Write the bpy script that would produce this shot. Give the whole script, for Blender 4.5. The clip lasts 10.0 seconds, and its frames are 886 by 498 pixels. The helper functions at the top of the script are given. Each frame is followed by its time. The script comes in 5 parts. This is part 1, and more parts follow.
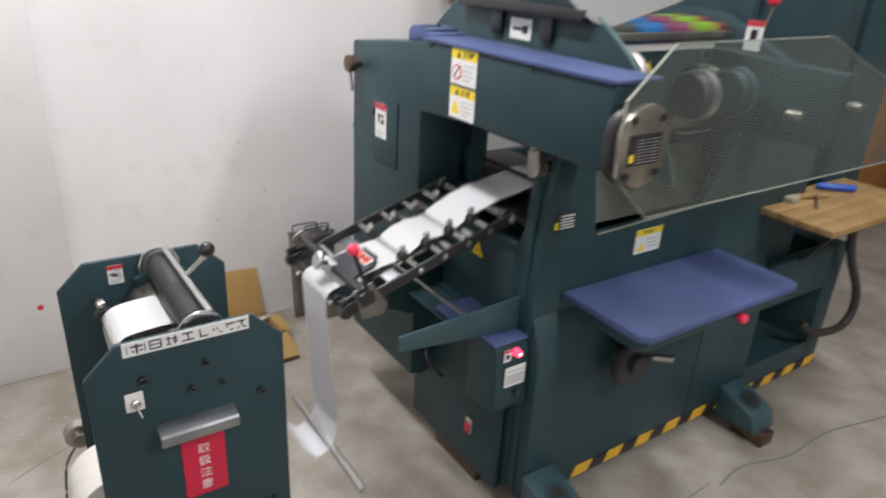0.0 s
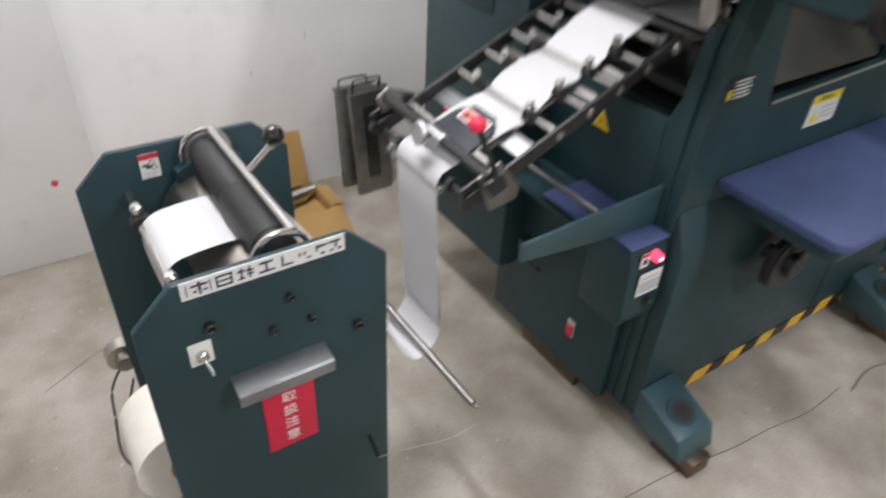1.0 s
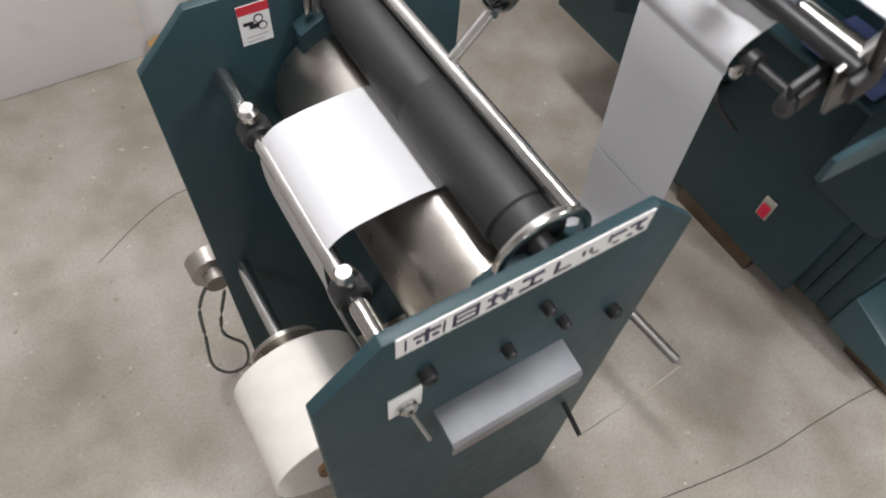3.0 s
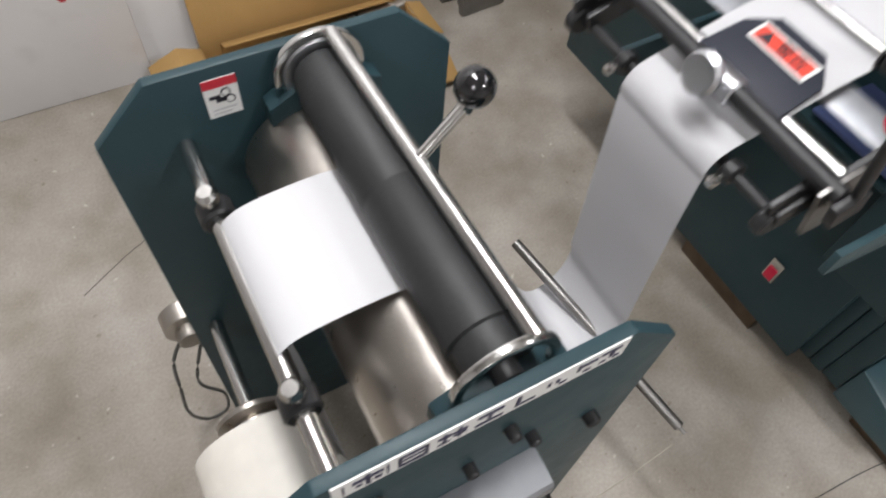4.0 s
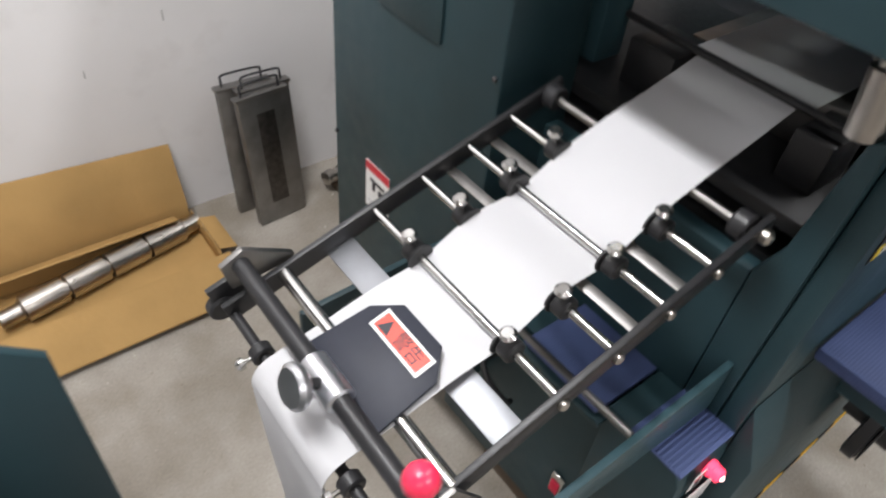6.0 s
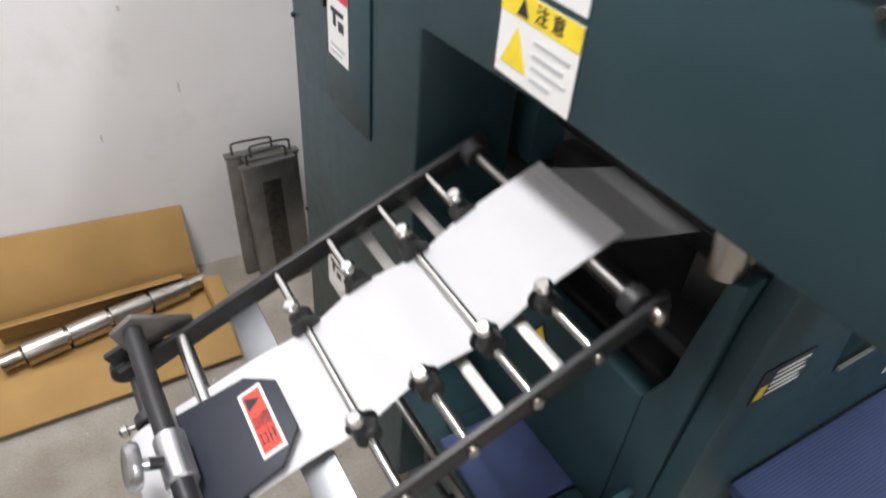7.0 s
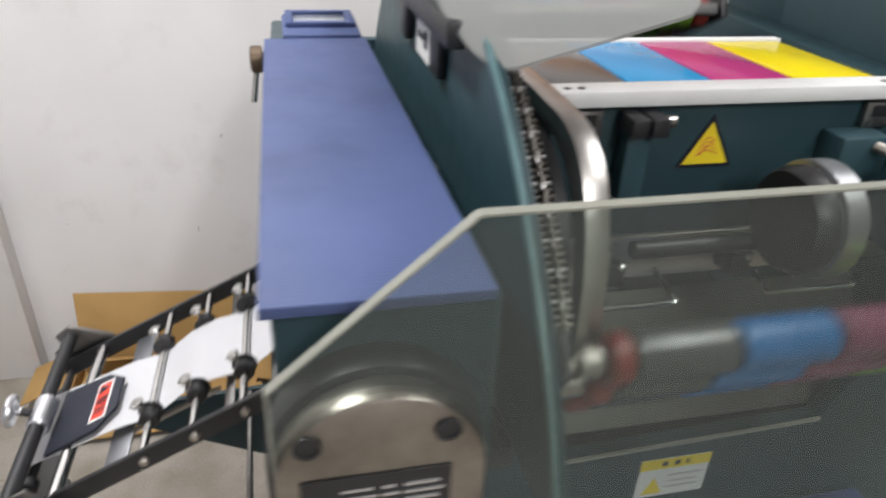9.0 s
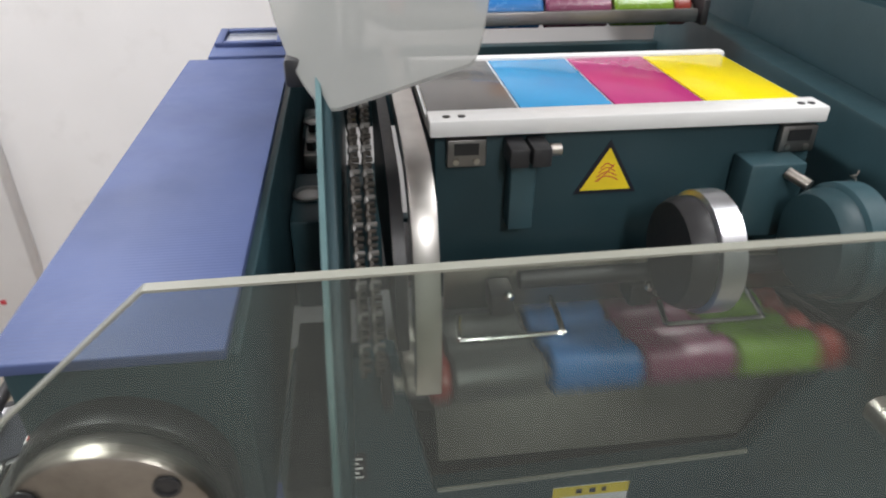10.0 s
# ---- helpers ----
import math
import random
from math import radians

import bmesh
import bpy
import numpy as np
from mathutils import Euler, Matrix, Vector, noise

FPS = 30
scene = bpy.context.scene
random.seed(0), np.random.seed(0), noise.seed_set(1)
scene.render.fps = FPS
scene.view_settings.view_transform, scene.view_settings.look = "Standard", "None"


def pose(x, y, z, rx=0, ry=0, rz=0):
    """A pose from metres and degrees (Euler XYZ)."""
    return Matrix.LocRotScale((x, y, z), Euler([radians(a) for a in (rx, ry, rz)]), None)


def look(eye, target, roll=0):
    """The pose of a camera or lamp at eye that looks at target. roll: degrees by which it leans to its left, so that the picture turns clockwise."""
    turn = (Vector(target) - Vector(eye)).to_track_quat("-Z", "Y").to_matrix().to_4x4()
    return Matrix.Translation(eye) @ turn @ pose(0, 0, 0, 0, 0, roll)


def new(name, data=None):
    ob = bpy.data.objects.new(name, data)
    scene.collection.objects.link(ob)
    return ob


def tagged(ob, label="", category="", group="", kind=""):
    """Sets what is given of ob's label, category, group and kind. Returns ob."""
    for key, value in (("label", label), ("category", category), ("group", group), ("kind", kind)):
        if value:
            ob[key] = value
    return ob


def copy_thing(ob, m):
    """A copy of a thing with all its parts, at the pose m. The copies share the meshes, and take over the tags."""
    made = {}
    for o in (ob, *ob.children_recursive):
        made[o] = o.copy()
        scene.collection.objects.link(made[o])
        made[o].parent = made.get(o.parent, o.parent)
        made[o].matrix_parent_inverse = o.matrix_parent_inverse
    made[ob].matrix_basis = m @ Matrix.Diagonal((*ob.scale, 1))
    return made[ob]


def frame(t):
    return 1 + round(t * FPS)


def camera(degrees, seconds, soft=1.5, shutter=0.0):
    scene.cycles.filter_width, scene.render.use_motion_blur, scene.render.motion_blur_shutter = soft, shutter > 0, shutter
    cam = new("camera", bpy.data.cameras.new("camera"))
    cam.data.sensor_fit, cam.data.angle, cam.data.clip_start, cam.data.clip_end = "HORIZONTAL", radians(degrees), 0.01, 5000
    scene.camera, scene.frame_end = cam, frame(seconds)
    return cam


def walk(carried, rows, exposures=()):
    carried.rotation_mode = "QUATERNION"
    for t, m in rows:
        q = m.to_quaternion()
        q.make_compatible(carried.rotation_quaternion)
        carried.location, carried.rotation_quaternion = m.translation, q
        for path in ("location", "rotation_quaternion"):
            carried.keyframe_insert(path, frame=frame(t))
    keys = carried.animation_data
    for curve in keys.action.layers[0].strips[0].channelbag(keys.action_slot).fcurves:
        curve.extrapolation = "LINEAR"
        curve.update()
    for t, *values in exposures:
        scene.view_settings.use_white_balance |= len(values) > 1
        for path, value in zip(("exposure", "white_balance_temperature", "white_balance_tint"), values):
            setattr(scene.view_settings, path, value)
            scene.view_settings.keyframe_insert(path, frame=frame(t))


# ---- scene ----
cam = camera(66.0, 10.0, soft=2.0, shutter=0.6)
PATH = [
    (0, (-1.003, -1.166, 1.536), (0.041, 0.343, 0.739), 3.2),
    (0.5, (-0.987, -0.925, 1.487), (-0.004, 0.527, 0.527), 2.8),
    (1, (-0.973, -0.71, 1.43), (-0.066, 0.61, 0.231), 3.1),
    (1.5, (-0.957, -0.536, 1.385), (-0.208, 0.755, 0.053), 1.9),
    (2, (-0.99, -0.354, 1.349), (-0.199, 0.823, -0.061), 1.1),
    (2.2, (-0.999, -0.3, 1.33), (-0.232, 0.784, -0.165), 1.3),
    (3.5, (-0.934, -0.098, 1.271), (-0.327, 0.767, -0.427), 7.5),
    (4, (-0.888, -0.085, 1.291), (-0.279, 0.832, -0.379), 6.4),
    (4.5, (-0.822, -0.096, 1.298), (-0.147, 0.827, -0.343), 7.3),
    (5, (-0.736, -0.106, 1.319), (0.034, 0.893, -0.233), 6.6),
    (5.5, (-0.649, -0.108, 1.344), (0.261, 0.944, -0.093), 5.9),
    (6, (-0.546, -0.108, 1.365), (0.418, 0.968, -0.018), 6.7),
    (7.5, (-0.29, -0.303, 1.449), (0.442, 1.117, 0.246), 4.3),
    (8, (-0.232, -0.447, 1.485), (0.373, 1.085, 0.352), 2.9),
    (8.5, (-0.126, -0.543, 1.532), (0.353, 1.088, 0.479), 1.7),
    (9, (0.019, -0.596, 1.554), (0.435, 1.096, 0.572), 2.7),
    (9.1, (0.042, -0.602, 1.564), (0.449, 1.092, 0.582), 1.6),
    (9.5, (0.127, -0.606, 1.576), (0.491, 1.104, 0.604), -0.5),
    (10, (0.225, -0.609, 1.599), (0.459, 1.096, 0.581), 0.5),
]
walk(cam, [(t, look(e, g, r)) for t, e, g, r in PATH], exposures=((0.0, 0.02), (0.5, 0.06), (1.5, 0.12), (2.0, 0.10), (3.5, -0.06), (4.0, -0.08), (4.5, -0.09), (5.0, -0.06), (5.5, 0.02), (6.2, 0.16), (7.5, 0.12), (8.5, 0.0), (9.5, -0.07), (10.0, -0.05)))

# ---- light ----
world = bpy.data.worlds.new("world")
scene.world = world
world.use_nodes = True
world.node_tree.nodes["Background"].inputs[0].default_value = (0.75, 0.85, 1.0, 1)
world.node_tree.nodes["Background"].inputs[1].default_value = 0.02
scene.view_settings.exposure = 0.0
CEILING = 3.0
LAMPS = [(-0.75, 0.65, 54.0), (-2.4, -1.6, 29.0), (0.6, -2.4, 66.0), (1.4, -0.3, 24.0)]
for lx, ly, watts in LAMPS:
    lamp = bpy.data.lights.new("tube_light", "AREA")
    lamp.shape, lamp.size, lamp.size_y, lamp.energy = "RECTANGLE", 0.2, 1.2, watts
    lamp.color = (0.99, 0.985, 1.0)
    ob = new("tube_light", lamp)
    ob.matrix_world = pose(lx, ly, CEILING - 0.11)

# ---- materials ----


def nodes_of(m):
    m.use_nodes = True
    nt = m.node_tree
    return nt, nt.nodes["Principled BSDF"]


def mat(name, color, rough=0.5, metal=0.0, vary=0.0, scale=8.0, bump=0.0, bump_scale=120.0, coat=0.0, stain=None, spec=0.5):
    """A procedural surface: base colour, two scales of variation, a fine relief."""
    m = bpy.data.materials.new(name)
    nt, b = nodes_of(m)
    b.inputs["Base Color"].default_value = (*color, 1)
    b.inputs["Roughness"].default_value = rough
    b.inputs["Metallic"].default_value = metal
    b.inputs["Coat Weight"].default_value = coat
    b.inputs["Specular IOR Level"].default_value = spec
    tc = nt.nodes.new("ShaderNodeTexCoord")
    if vary:
        big = nt.nodes.new("ShaderNodeTexNoise")
        big.inputs["Scale"].default_value, big.inputs["Detail"].default_value = scale, 6
        nt.links.new(tc.outputs["Object"], big.inputs["Vector"])
        ramp = nt.nodes.new("ShaderNodeValToRGB")
        ramp.color_ramp.elements[0].position, ramp.color_ramp.elements[1].position = 0.3, 0.7
        dark = stain or tuple(c * (1 - vary) for c in color)
        ramp.color_ramp.elements[0].color = (*dark, 1)
        ramp.color_ramp.elements[1].color = (*[min(1, c * (1 + vary * 0.35)) for c in color], 1)
        nt.links.new(big.outputs["Fac"], ramp.inputs["Fac"])
        nt.links.new(ramp.outputs["Color"], b.inputs["Base Color"])
        rr = nt.nodes.new("ShaderNodeMapRange")
        rr.inputs["To Min"].default_value, rr.inputs["To Max"].default_value = max(0.03, rough - 0.08), min(1, rough + 0.1)
        fine = nt.nodes.new("ShaderNodeTexNoise")
        fine.inputs["Scale"].default_value, fine.inputs["Detail"].default_value = scale * 7, 4
        nt.links.new(tc.outputs["Object"], fine.inputs["Vector"])
        nt.links.new(fine.outputs["Fac"], rr.inputs["Value"])
        nt.links.new(rr.outputs["Result"], b.inputs["Roughness"])
    if bump:
        n2 = nt.nodes.new("ShaderNodeTexNoise")
        n2.inputs["Scale"].default_value, n2.inputs["Detail"].default_value = bump_scale, 3
        nt.links.new(tc.outputs["Object"], n2.inputs["Vector"])
        bp = nt.nodes.new("ShaderNodeBump")
        bp.inputs["Strength"].default_value, bp.inputs["Distance"].default_value = bump, 0.002
        nt.links.new(n2.outputs["Fac"], bp.inputs["Height"])
        nt.links.new(bp.outputs["Normal"], b.inputs["Normal"])
    return m


def glow(name, color, strength):
    m = bpy.data.materials.new(name)
    nt, b = nodes_of(m)
    b.inputs["Base Color"].default_value = (*color, 1)
    b.inputs["Emission Color"].default_value = (*color, 1)
    b.inputs["Emission Strength"].default_value = strength
    return m


def clear(name, color, rough=0.05, alpha=0.25):
    """Clear plastic sheet: a see-through layer with a glossy face."""
    m = bpy.data.materials.new(name)
    m.use_nodes = True
    nt = m.node_tree
    nt.nodes.clear()
    out = nt.nodes.new("ShaderNodeOutputMaterial")
    tr = nt.nodes.new("ShaderNodeBsdfTransparent")
    tr.inputs[0].default_value = (*color, 1)
    pb = nt.nodes.new("ShaderNodeBsdfPrincipled")
    pb.inputs["Base Color"].default_value = (0.5, 0.52, 0.5, 1)
    pb.inputs["Roughness"].default_value = rough
    mix = nt.nodes.new("ShaderNodeMixShader")
    mix.inputs[0].default_value = alpha
    nt.links.new(tr.outputs[0], mix.inputs[1])
    nt.links.new(pb.outputs[0], mix.inputs[2])
    nt.links.new(mix.outputs[0], out.inputs[0])
    return m


def ribbed(name, color, pitch):
    """Fine-ribbed rubber covering: ribs along x, with scuffs and worn patches."""
    m = mat(name, color, 0.56, vary=0.26, scale=5, spec=0.3)
    nt = m.node_tree
    b = nt.nodes["Principled BSDF"]
    tc = nt.nodes.new("ShaderNodeTexCoord")
    wave = nt.nodes.new("ShaderNodeTexWave")
    wave.wave_type, wave.bands_direction, wave.wave_profile = "BANDS", "Y", "SIN"
    wave.inputs["Scale"].default_value = 0.314 / pitch
    wave.inputs["Distortion"].default_value = 0.0
    nt.links.new(tc.outputs["Object"], wave.inputs["Vector"])
    bp = nt.nodes.new("ShaderNodeBump")
    bp.inputs["Strength"].default_value, bp.inputs["Distance"].default_value = 0.14, 0.001
    nt.links.new(wave.outputs["Fac"], bp.inputs["Height"])
    nt.links.new(bp.outputs["Normal"], b.inputs["Normal"])
    return m


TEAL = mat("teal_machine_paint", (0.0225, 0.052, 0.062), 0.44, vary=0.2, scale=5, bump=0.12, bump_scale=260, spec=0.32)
# paler teal: front infeed arm, feet, small blocks and one wheel rim
TEAL_LIGHT = mat("teal_machine_paint_pale", (0.038, 0.084, 0.100), 0.38, vary=0.25, scale=6, bump=0.1, bump_scale=260)
BLUE = ribbed("blue_ribbed_cover", (0.072, 0.100, 0.225), 0.0042)
CHROME = mat("chrome", (0.60, 0.595, 0.58), 0.2, 1.0, vary=0.1, scale=30)
STEEL = mat("ground_steel", (0.50, 0.47, 0.43), 0.3, 1.0, vary=0.3, scale=9, bump=0.1, bump_scale=300)
CAPSTEEL = mat("tarnished_steel_cap", (0.40, 0.37, 0.33), 0.34, 1.0, vary=0.4, scale=22, bump=0.15, bump_scale=200)
DARKSTEEL = mat("dull_steel", (0.30, 0.29, 0.28), 0.42, 1.0, vary=0.3, scale=14)
ALU = mat("brushed_aluminium", (0.72, 0.73, 0.76), 0.32, 1.0, vary=0.12, scale=20)
TRACKSTEEL = mat("worn_bright_track", (0.60, 0.58, 0.55), 0.36, 1.0, vary=0.3, scale=16)
DRIPSTEEL = mat("oily_grey_sheet", (0.11, 0.105, 0.095), 0.45, 0.5, vary=0.25, scale=7)
CHAINSTEEL = mat("oily_chain_steel", (0.12, 0.11, 0.10), 0.4, 1.0, vary=0.35, scale=60)
CAMEDGE = mat("pale_cyan_edge", (0.10, 0.18, 0.19), 0.35, vary=0.2, scale=30)
BRUSHED = mat("dull_aluminium", (0.36, 0.37, 0.39), 0.5, 1.0, vary=0.2, scale=12, bump=0.1, bump_scale=250)
BLACK = mat("black_oxide_steel", (0.022, 0.022, 0.024), 0.42, vary=0.3, scale=18)
RUBBER = mat("dark_rubber", (0.018, 0.019, 0.020), 0.55, vary=0.25, scale=7, bump=0.15, bump_scale=200)
BALL = mat("black_bakelite", (0.008, 0.008, 0.009), 0.08, coat=0.5)
PAPER = mat("white_paper", (0.56, 0.56, 0.575), 0.55, vary=0.04, scale=3, spec=0.3)
ROLLPAPER = mat("cream_paper_roll", (0.74, 0.71, 0.65), 0.6, vary=0.06, scale=40, spec=0.3)
WHITE = mat("white_label", (0.78, 0.78, 0.77), 0.4, vary=0.03, scale=30)
YELLOW = mat("yellow_label", (0.86, 0.66, 0.03), 0.4, vary=0.12, scale=25)
TAPEYELLOW = mat("yellow_hazard_tape", (0.74, 0.43, 0.03), 0.45, vary=0.2, scale=30)
SCUFF = mat("grey_scuff", (0.50, 0.49, 0.48), 0.8)
TAPEBLACK = mat("black_tape", (0.015, 0.015, 0.016), 0.45, vary=0.2, scale=25)
INK = mat("black_print", (0.012, 0.012, 0.02), 0.5)
NAVYINK = mat("navy_print", (0.02, 0.02, 0.06), 0.5)
GREYINK = mat("grey_print", (0.50, 0.50, 0.51), 0.5)
REDINK = mat("red_print", (0.55, 0.03, 0.05), 0.45)
REDTAG = mat("red_tag_plastic", (0.62, 0.012, 0.055), 0.42, vary=0.08, scale=12)
REDBALL = mat("red_plastic_ball", (0.82, 0.03, 0.09), 0.22, coat=0.3)
ORANGE = mat("orange_red_label", (0.72, 0.055, 0.03), 0.4)
CARD = mat("cardboard", (0.42, 0.26, 0.10), 0.85, vary=0.14, scale=7, bump=0.3, bump_scale=90, spec=0.2)
WOOD = mat("orange_wood_panel", (0.50, 0.20, 0.045), 0.5, vary=0.2, scale=6)
SLATE = mat("slate_grey_plastic", (0.026, 0.029, 0.042), 0.5, vary=0.1, scale=20, spec=0.3)
BRASS = mat("bronzed_steel", (0.20, 0.15, 0.11), 0.4, 1.0, vary=0.25, scale=25)
CARDTUBE = mat("brown_core_tube", (0.25, 0.14, 0.07), 0.7, vary=0.2, scale=30)
SCREEN = mat("grey_display", (0.27, 0.29, 0.33), 0.2, coat=0.4)
CABLE = mat("grey_cable", (0.10, 0.10, 0.095), 0.5)
FLOORCABLE = mat("dusty_grey_cable", (0.20, 0.195, 0.18), 0.6)
HOSE = mat("black_hose", (0.03, 0.027, 0.025), 0.5, bump=0.4, bump_scale=150)
WAX = mat("pale_string", (0.36, 0.33, 0.27), 0.7)
REDLIT = glow("lit_red_lamp", (1.0, 0.05, 0.12), 1.6)
LITCORE = glow("lit_lamp_core", (1.0, 0.75, 0.75), 2.0)
GUARD = clear("clear_guard_sheet", (0.82, 0.85, 0.82), 0.10, 0.07)
GUARDEDGE = mat("guard_edge", (0.26, 0.265, 0.225), 0.35, vary=0.1, scale=20)
SMOKE = clear("milky_guard_sheet", (0.62, 0.60, 0.59), 0.2, 0.42)
INKK = mat("black_ink_band", (0.075, 0.08, 0.078), 0.22, vary=0.2, scale=14)
INKB = mat("cyan_ink_band", (0.02, 0.15, 0.40), 0.25, vary=0.12, scale=14)
INKM = mat("magenta_ink_band", (0.19, 0.05, 0.10), 0.25, vary=0.12, scale=14)
INKG = mat("green_ink_band", (0.17, 0.30, 0.03), 0.25, vary=0.12, scale=14)
INKR = mat("red_roller_end", (0.22, 0.03, 0.02), 0.3, vary=0.12, scale=14)
PK = mat("plate_black_patch", (0.13, 0.125, 0.12), 0.16, vary=0.1, scale=10)
PB = mat("plate_cyan_patch", (0.03, 0.32, 0.66), 0.16, vary=0.08, scale=10)
PM = mat("plate_magenta_patch", (0.50, 0.035, 0.20), 0.16, vary=0.08, scale=10)
PY = mat("plate_yellow_patch", (0.82, 0.66, 0.0), 0.16, vary=0.06, scale=10)
BOARD = mat("wooden_shelf_board", (0.36, 0.22, 0.09), 0.55, vary=0.3, scale=9)


def concrete():
    m = bpy.data.materials.new("concrete_floor")
    nt, b = nodes_of(m)
    tc = nt.nodes.new("ShaderNodeTexCoord")

    def noise_at(scale, detail, lo, hi, a, c):
        n = nt.nodes.new("ShaderNodeTexNoise")
        n.inputs["Scale"].default_value, n.inputs["Detail"].default_value = scale, detail
        r = nt.nodes.new("ShaderNodeValToRGB")
        r.color_ramp.elements[0].position, r.color_ramp.elements[1].position = lo, hi
        r.color_ramp.elements[0].color, r.color_ramp.elements[1].color = (*a, 1), (*c, 1)
        nt.links.new(tc.outputs["Object"], n.inputs["Vector"])
        nt.links.new(n.outputs["Fac"], r.inputs["Fac"])
        return r, n

    def mix(kind, fac, x, y):
        k = nt.nodes.new("ShaderNodeMixRGB")
        k.blend_type, k.inputs[0].default_value = kind, fac
        nt.links.new(x.outputs["Color"], k.inputs[1])
        nt.links.new(y.outputs["Color"], k.inputs[2])
        return k
    base, _ = noise_at(1.9, 8, 0.34, 0.66, (0.30, 0.268, 0.228), (0.455, 0.424, 0.380))
    mid, _ = noise_at(6, 7, 0.33, 0.64, (0.68, 0.65, 0.60), (1.0, 1.0, 1.0))
    spots, _ = noise_at(46, 3, 0.69, 0.74, (1, 1, 1), (0.68, 0.64, 0.58))
    grain, gn = noise_at(160, 3, 0.3, 0.7, (0.86, 0.86, 0.86), (1.05, 1.05, 1.05))
    pale, _ = noise_at(40, 2, 0.72, 0.76, (0, 0, 0), (0.16, 0.155, 0.14))
    c = mix("MULTIPLY", 1.0, mix("MULTIPLY", 0.9, mix("MULTIPLY", 1.0, base, mid), spots), grain)
    c = mix("ADD", 1.0, c, pale)
    nt.links.new(c.outputs["Color"], b.inputs["Base Color"])
    b.inputs["Roughness"].default_value = 0.62
    bp = nt.nodes.new("ShaderNodeBump")
    bp.inputs["Strength"].default_value, bp.inputs["Distance"].default_value = 0.25, 0.002
    nt.links.new(gn.outputs["Fac"], bp.inputs["Height"])
    nt.links.new(bp.outputs["Normal"], b.inputs["Normal"])
    return m


def plaster():
    m = bpy.data.materials.new("white_plaster_wall")
    nt, b = nodes_of(m)
    tc = nt.nodes.new("ShaderNodeTexCoord")
    n1, n2, n3 = (nt.nodes.new("ShaderNodeTexNoise") for _ in range(3))
    for n, s, d in ((n1, 1.3, 5), (n2, 9, 6), (n3, 140, 3)):
        n.inputs["Scale"].default_value, n.inputs["Detail"].default_value = s, d
        nt.links.new(tc.outputs["Object"], n.inputs["Vector"])
    r1 = nt.nodes.new("ShaderNodeValToRGB")
    r1.color_ramp.elements[0].position, r1.color_ramp.elements[1].position = 0.3, 0.62
    r1.color_ramp.elements[0].color, r1.color_ramp.elements[1].color = (0.70, 0.685, 0.68, 1), (0.80, 0.785, 0.785, 1)
    nt.links.new(n1.outputs["Fac"], r1.inputs["Fac"])
    r2 = nt.nodes.new("ShaderNodeValToRGB")
    r2.color_ramp.elements[0].position, r2.color_ramp.elements[1].position = 0.24, 0.40
    r2.color_ramp.elements[0].color, r2.color_ramp.elements[1].color = (0.78, 0.76, 0.74, 1), (1, 1, 1, 1)
    nt.links.new(n2.outputs["Fac"], r2.inputs["Fac"])
    k = nt.nodes.new("ShaderNodeMixRGB")
    k.blend_type, k.inputs[0].default_value = "MULTIPLY", 0.3
    nt.links.new(r1.outputs["Color"], k.inputs[1])
    nt.links.new(r2.outputs["Color"], k.inputs[2])
    nt.links.new(k.outputs["Color"], b.inputs["Base Color"])
    b.inputs["Roughness"].default_value = 0.75
    bp = nt.nodes.new("ShaderNodeBump")
    bp.inputs["Strength"].default_value, bp.inputs["Distance"].default_value = 0.15, 0.002
    nt.links.new(n3.outputs["Fac"], bp.inputs["Height"])
    nt.links.new(bp.outputs["Normal"], b.inputs["Normal"])
    return m


CONCRETE, PLASTER = concrete(), plaster()

# ---- mesh helpers ----


def part(name, bm, material, parent=None, label="", smooth=30):
    """Links a bmesh as one mesh object under a thing or a part."""
    bmesh.ops.recalc_face_normals(bm, faces=bm.faces)
    me = bpy.data.meshes.new(name)
    bm.to_mesh(me)
    bm.free()
    me.materials.append(material)
    if smooth:
        for p in me.polygons:
            p.use_smooth = True
        me.set_sharp_from_angle(angle=radians(smooth))
    ob = new(name, me)
    if parent:
        ob.parent = parent
    if label:
        ob["label"] = label
    return ob


def thing(name, label, category, at=None, group=""):
    ob = new(name)
    ob.empty_display_size = 0.05
    if at is not None:
        ob.matrix_world = at
    return tagged(ob, label, category, group)


def bevelled(bm, amount, angle=40, segments=2):
    if amount:
        es = [e for e in bm.edges if len(e.link_faces) == 2 and e.calc_face_angle(0) > radians(angle)]
        bmesh.ops.bevel(bm, geom=es, offset=amount, segments=segments, affect="EDGES", profile=0.5, clamp_overlap=True)
    return bm


def box(x0, x1, y0, y1, z0, z1, bevel=0.002, bm=None):
    new_bm = bmesh.new()
    bmesh.ops.create_cube(new_bm, size=1)
    for v in new_bm.verts:
        v.co = Vector((x0 + (v.co.x + 0.5) * (x1 - x0), y0 + (v.co.y + 0.5) * (y1 - y0), z0 + (v.co.z + 0.5) * (z1 - z0)))
    bevelled(new_bm, bevel)
    return joined(bm, new_bm)


def joined(bm, extra):
    if bm is None:
        return extra
    me = bpy.data.meshes.new("join")
    extra.to_mesh(me)
    extra.free()
    bm.from_mesh(me)
    bpy.data.meshes.remove(me)
    return bm


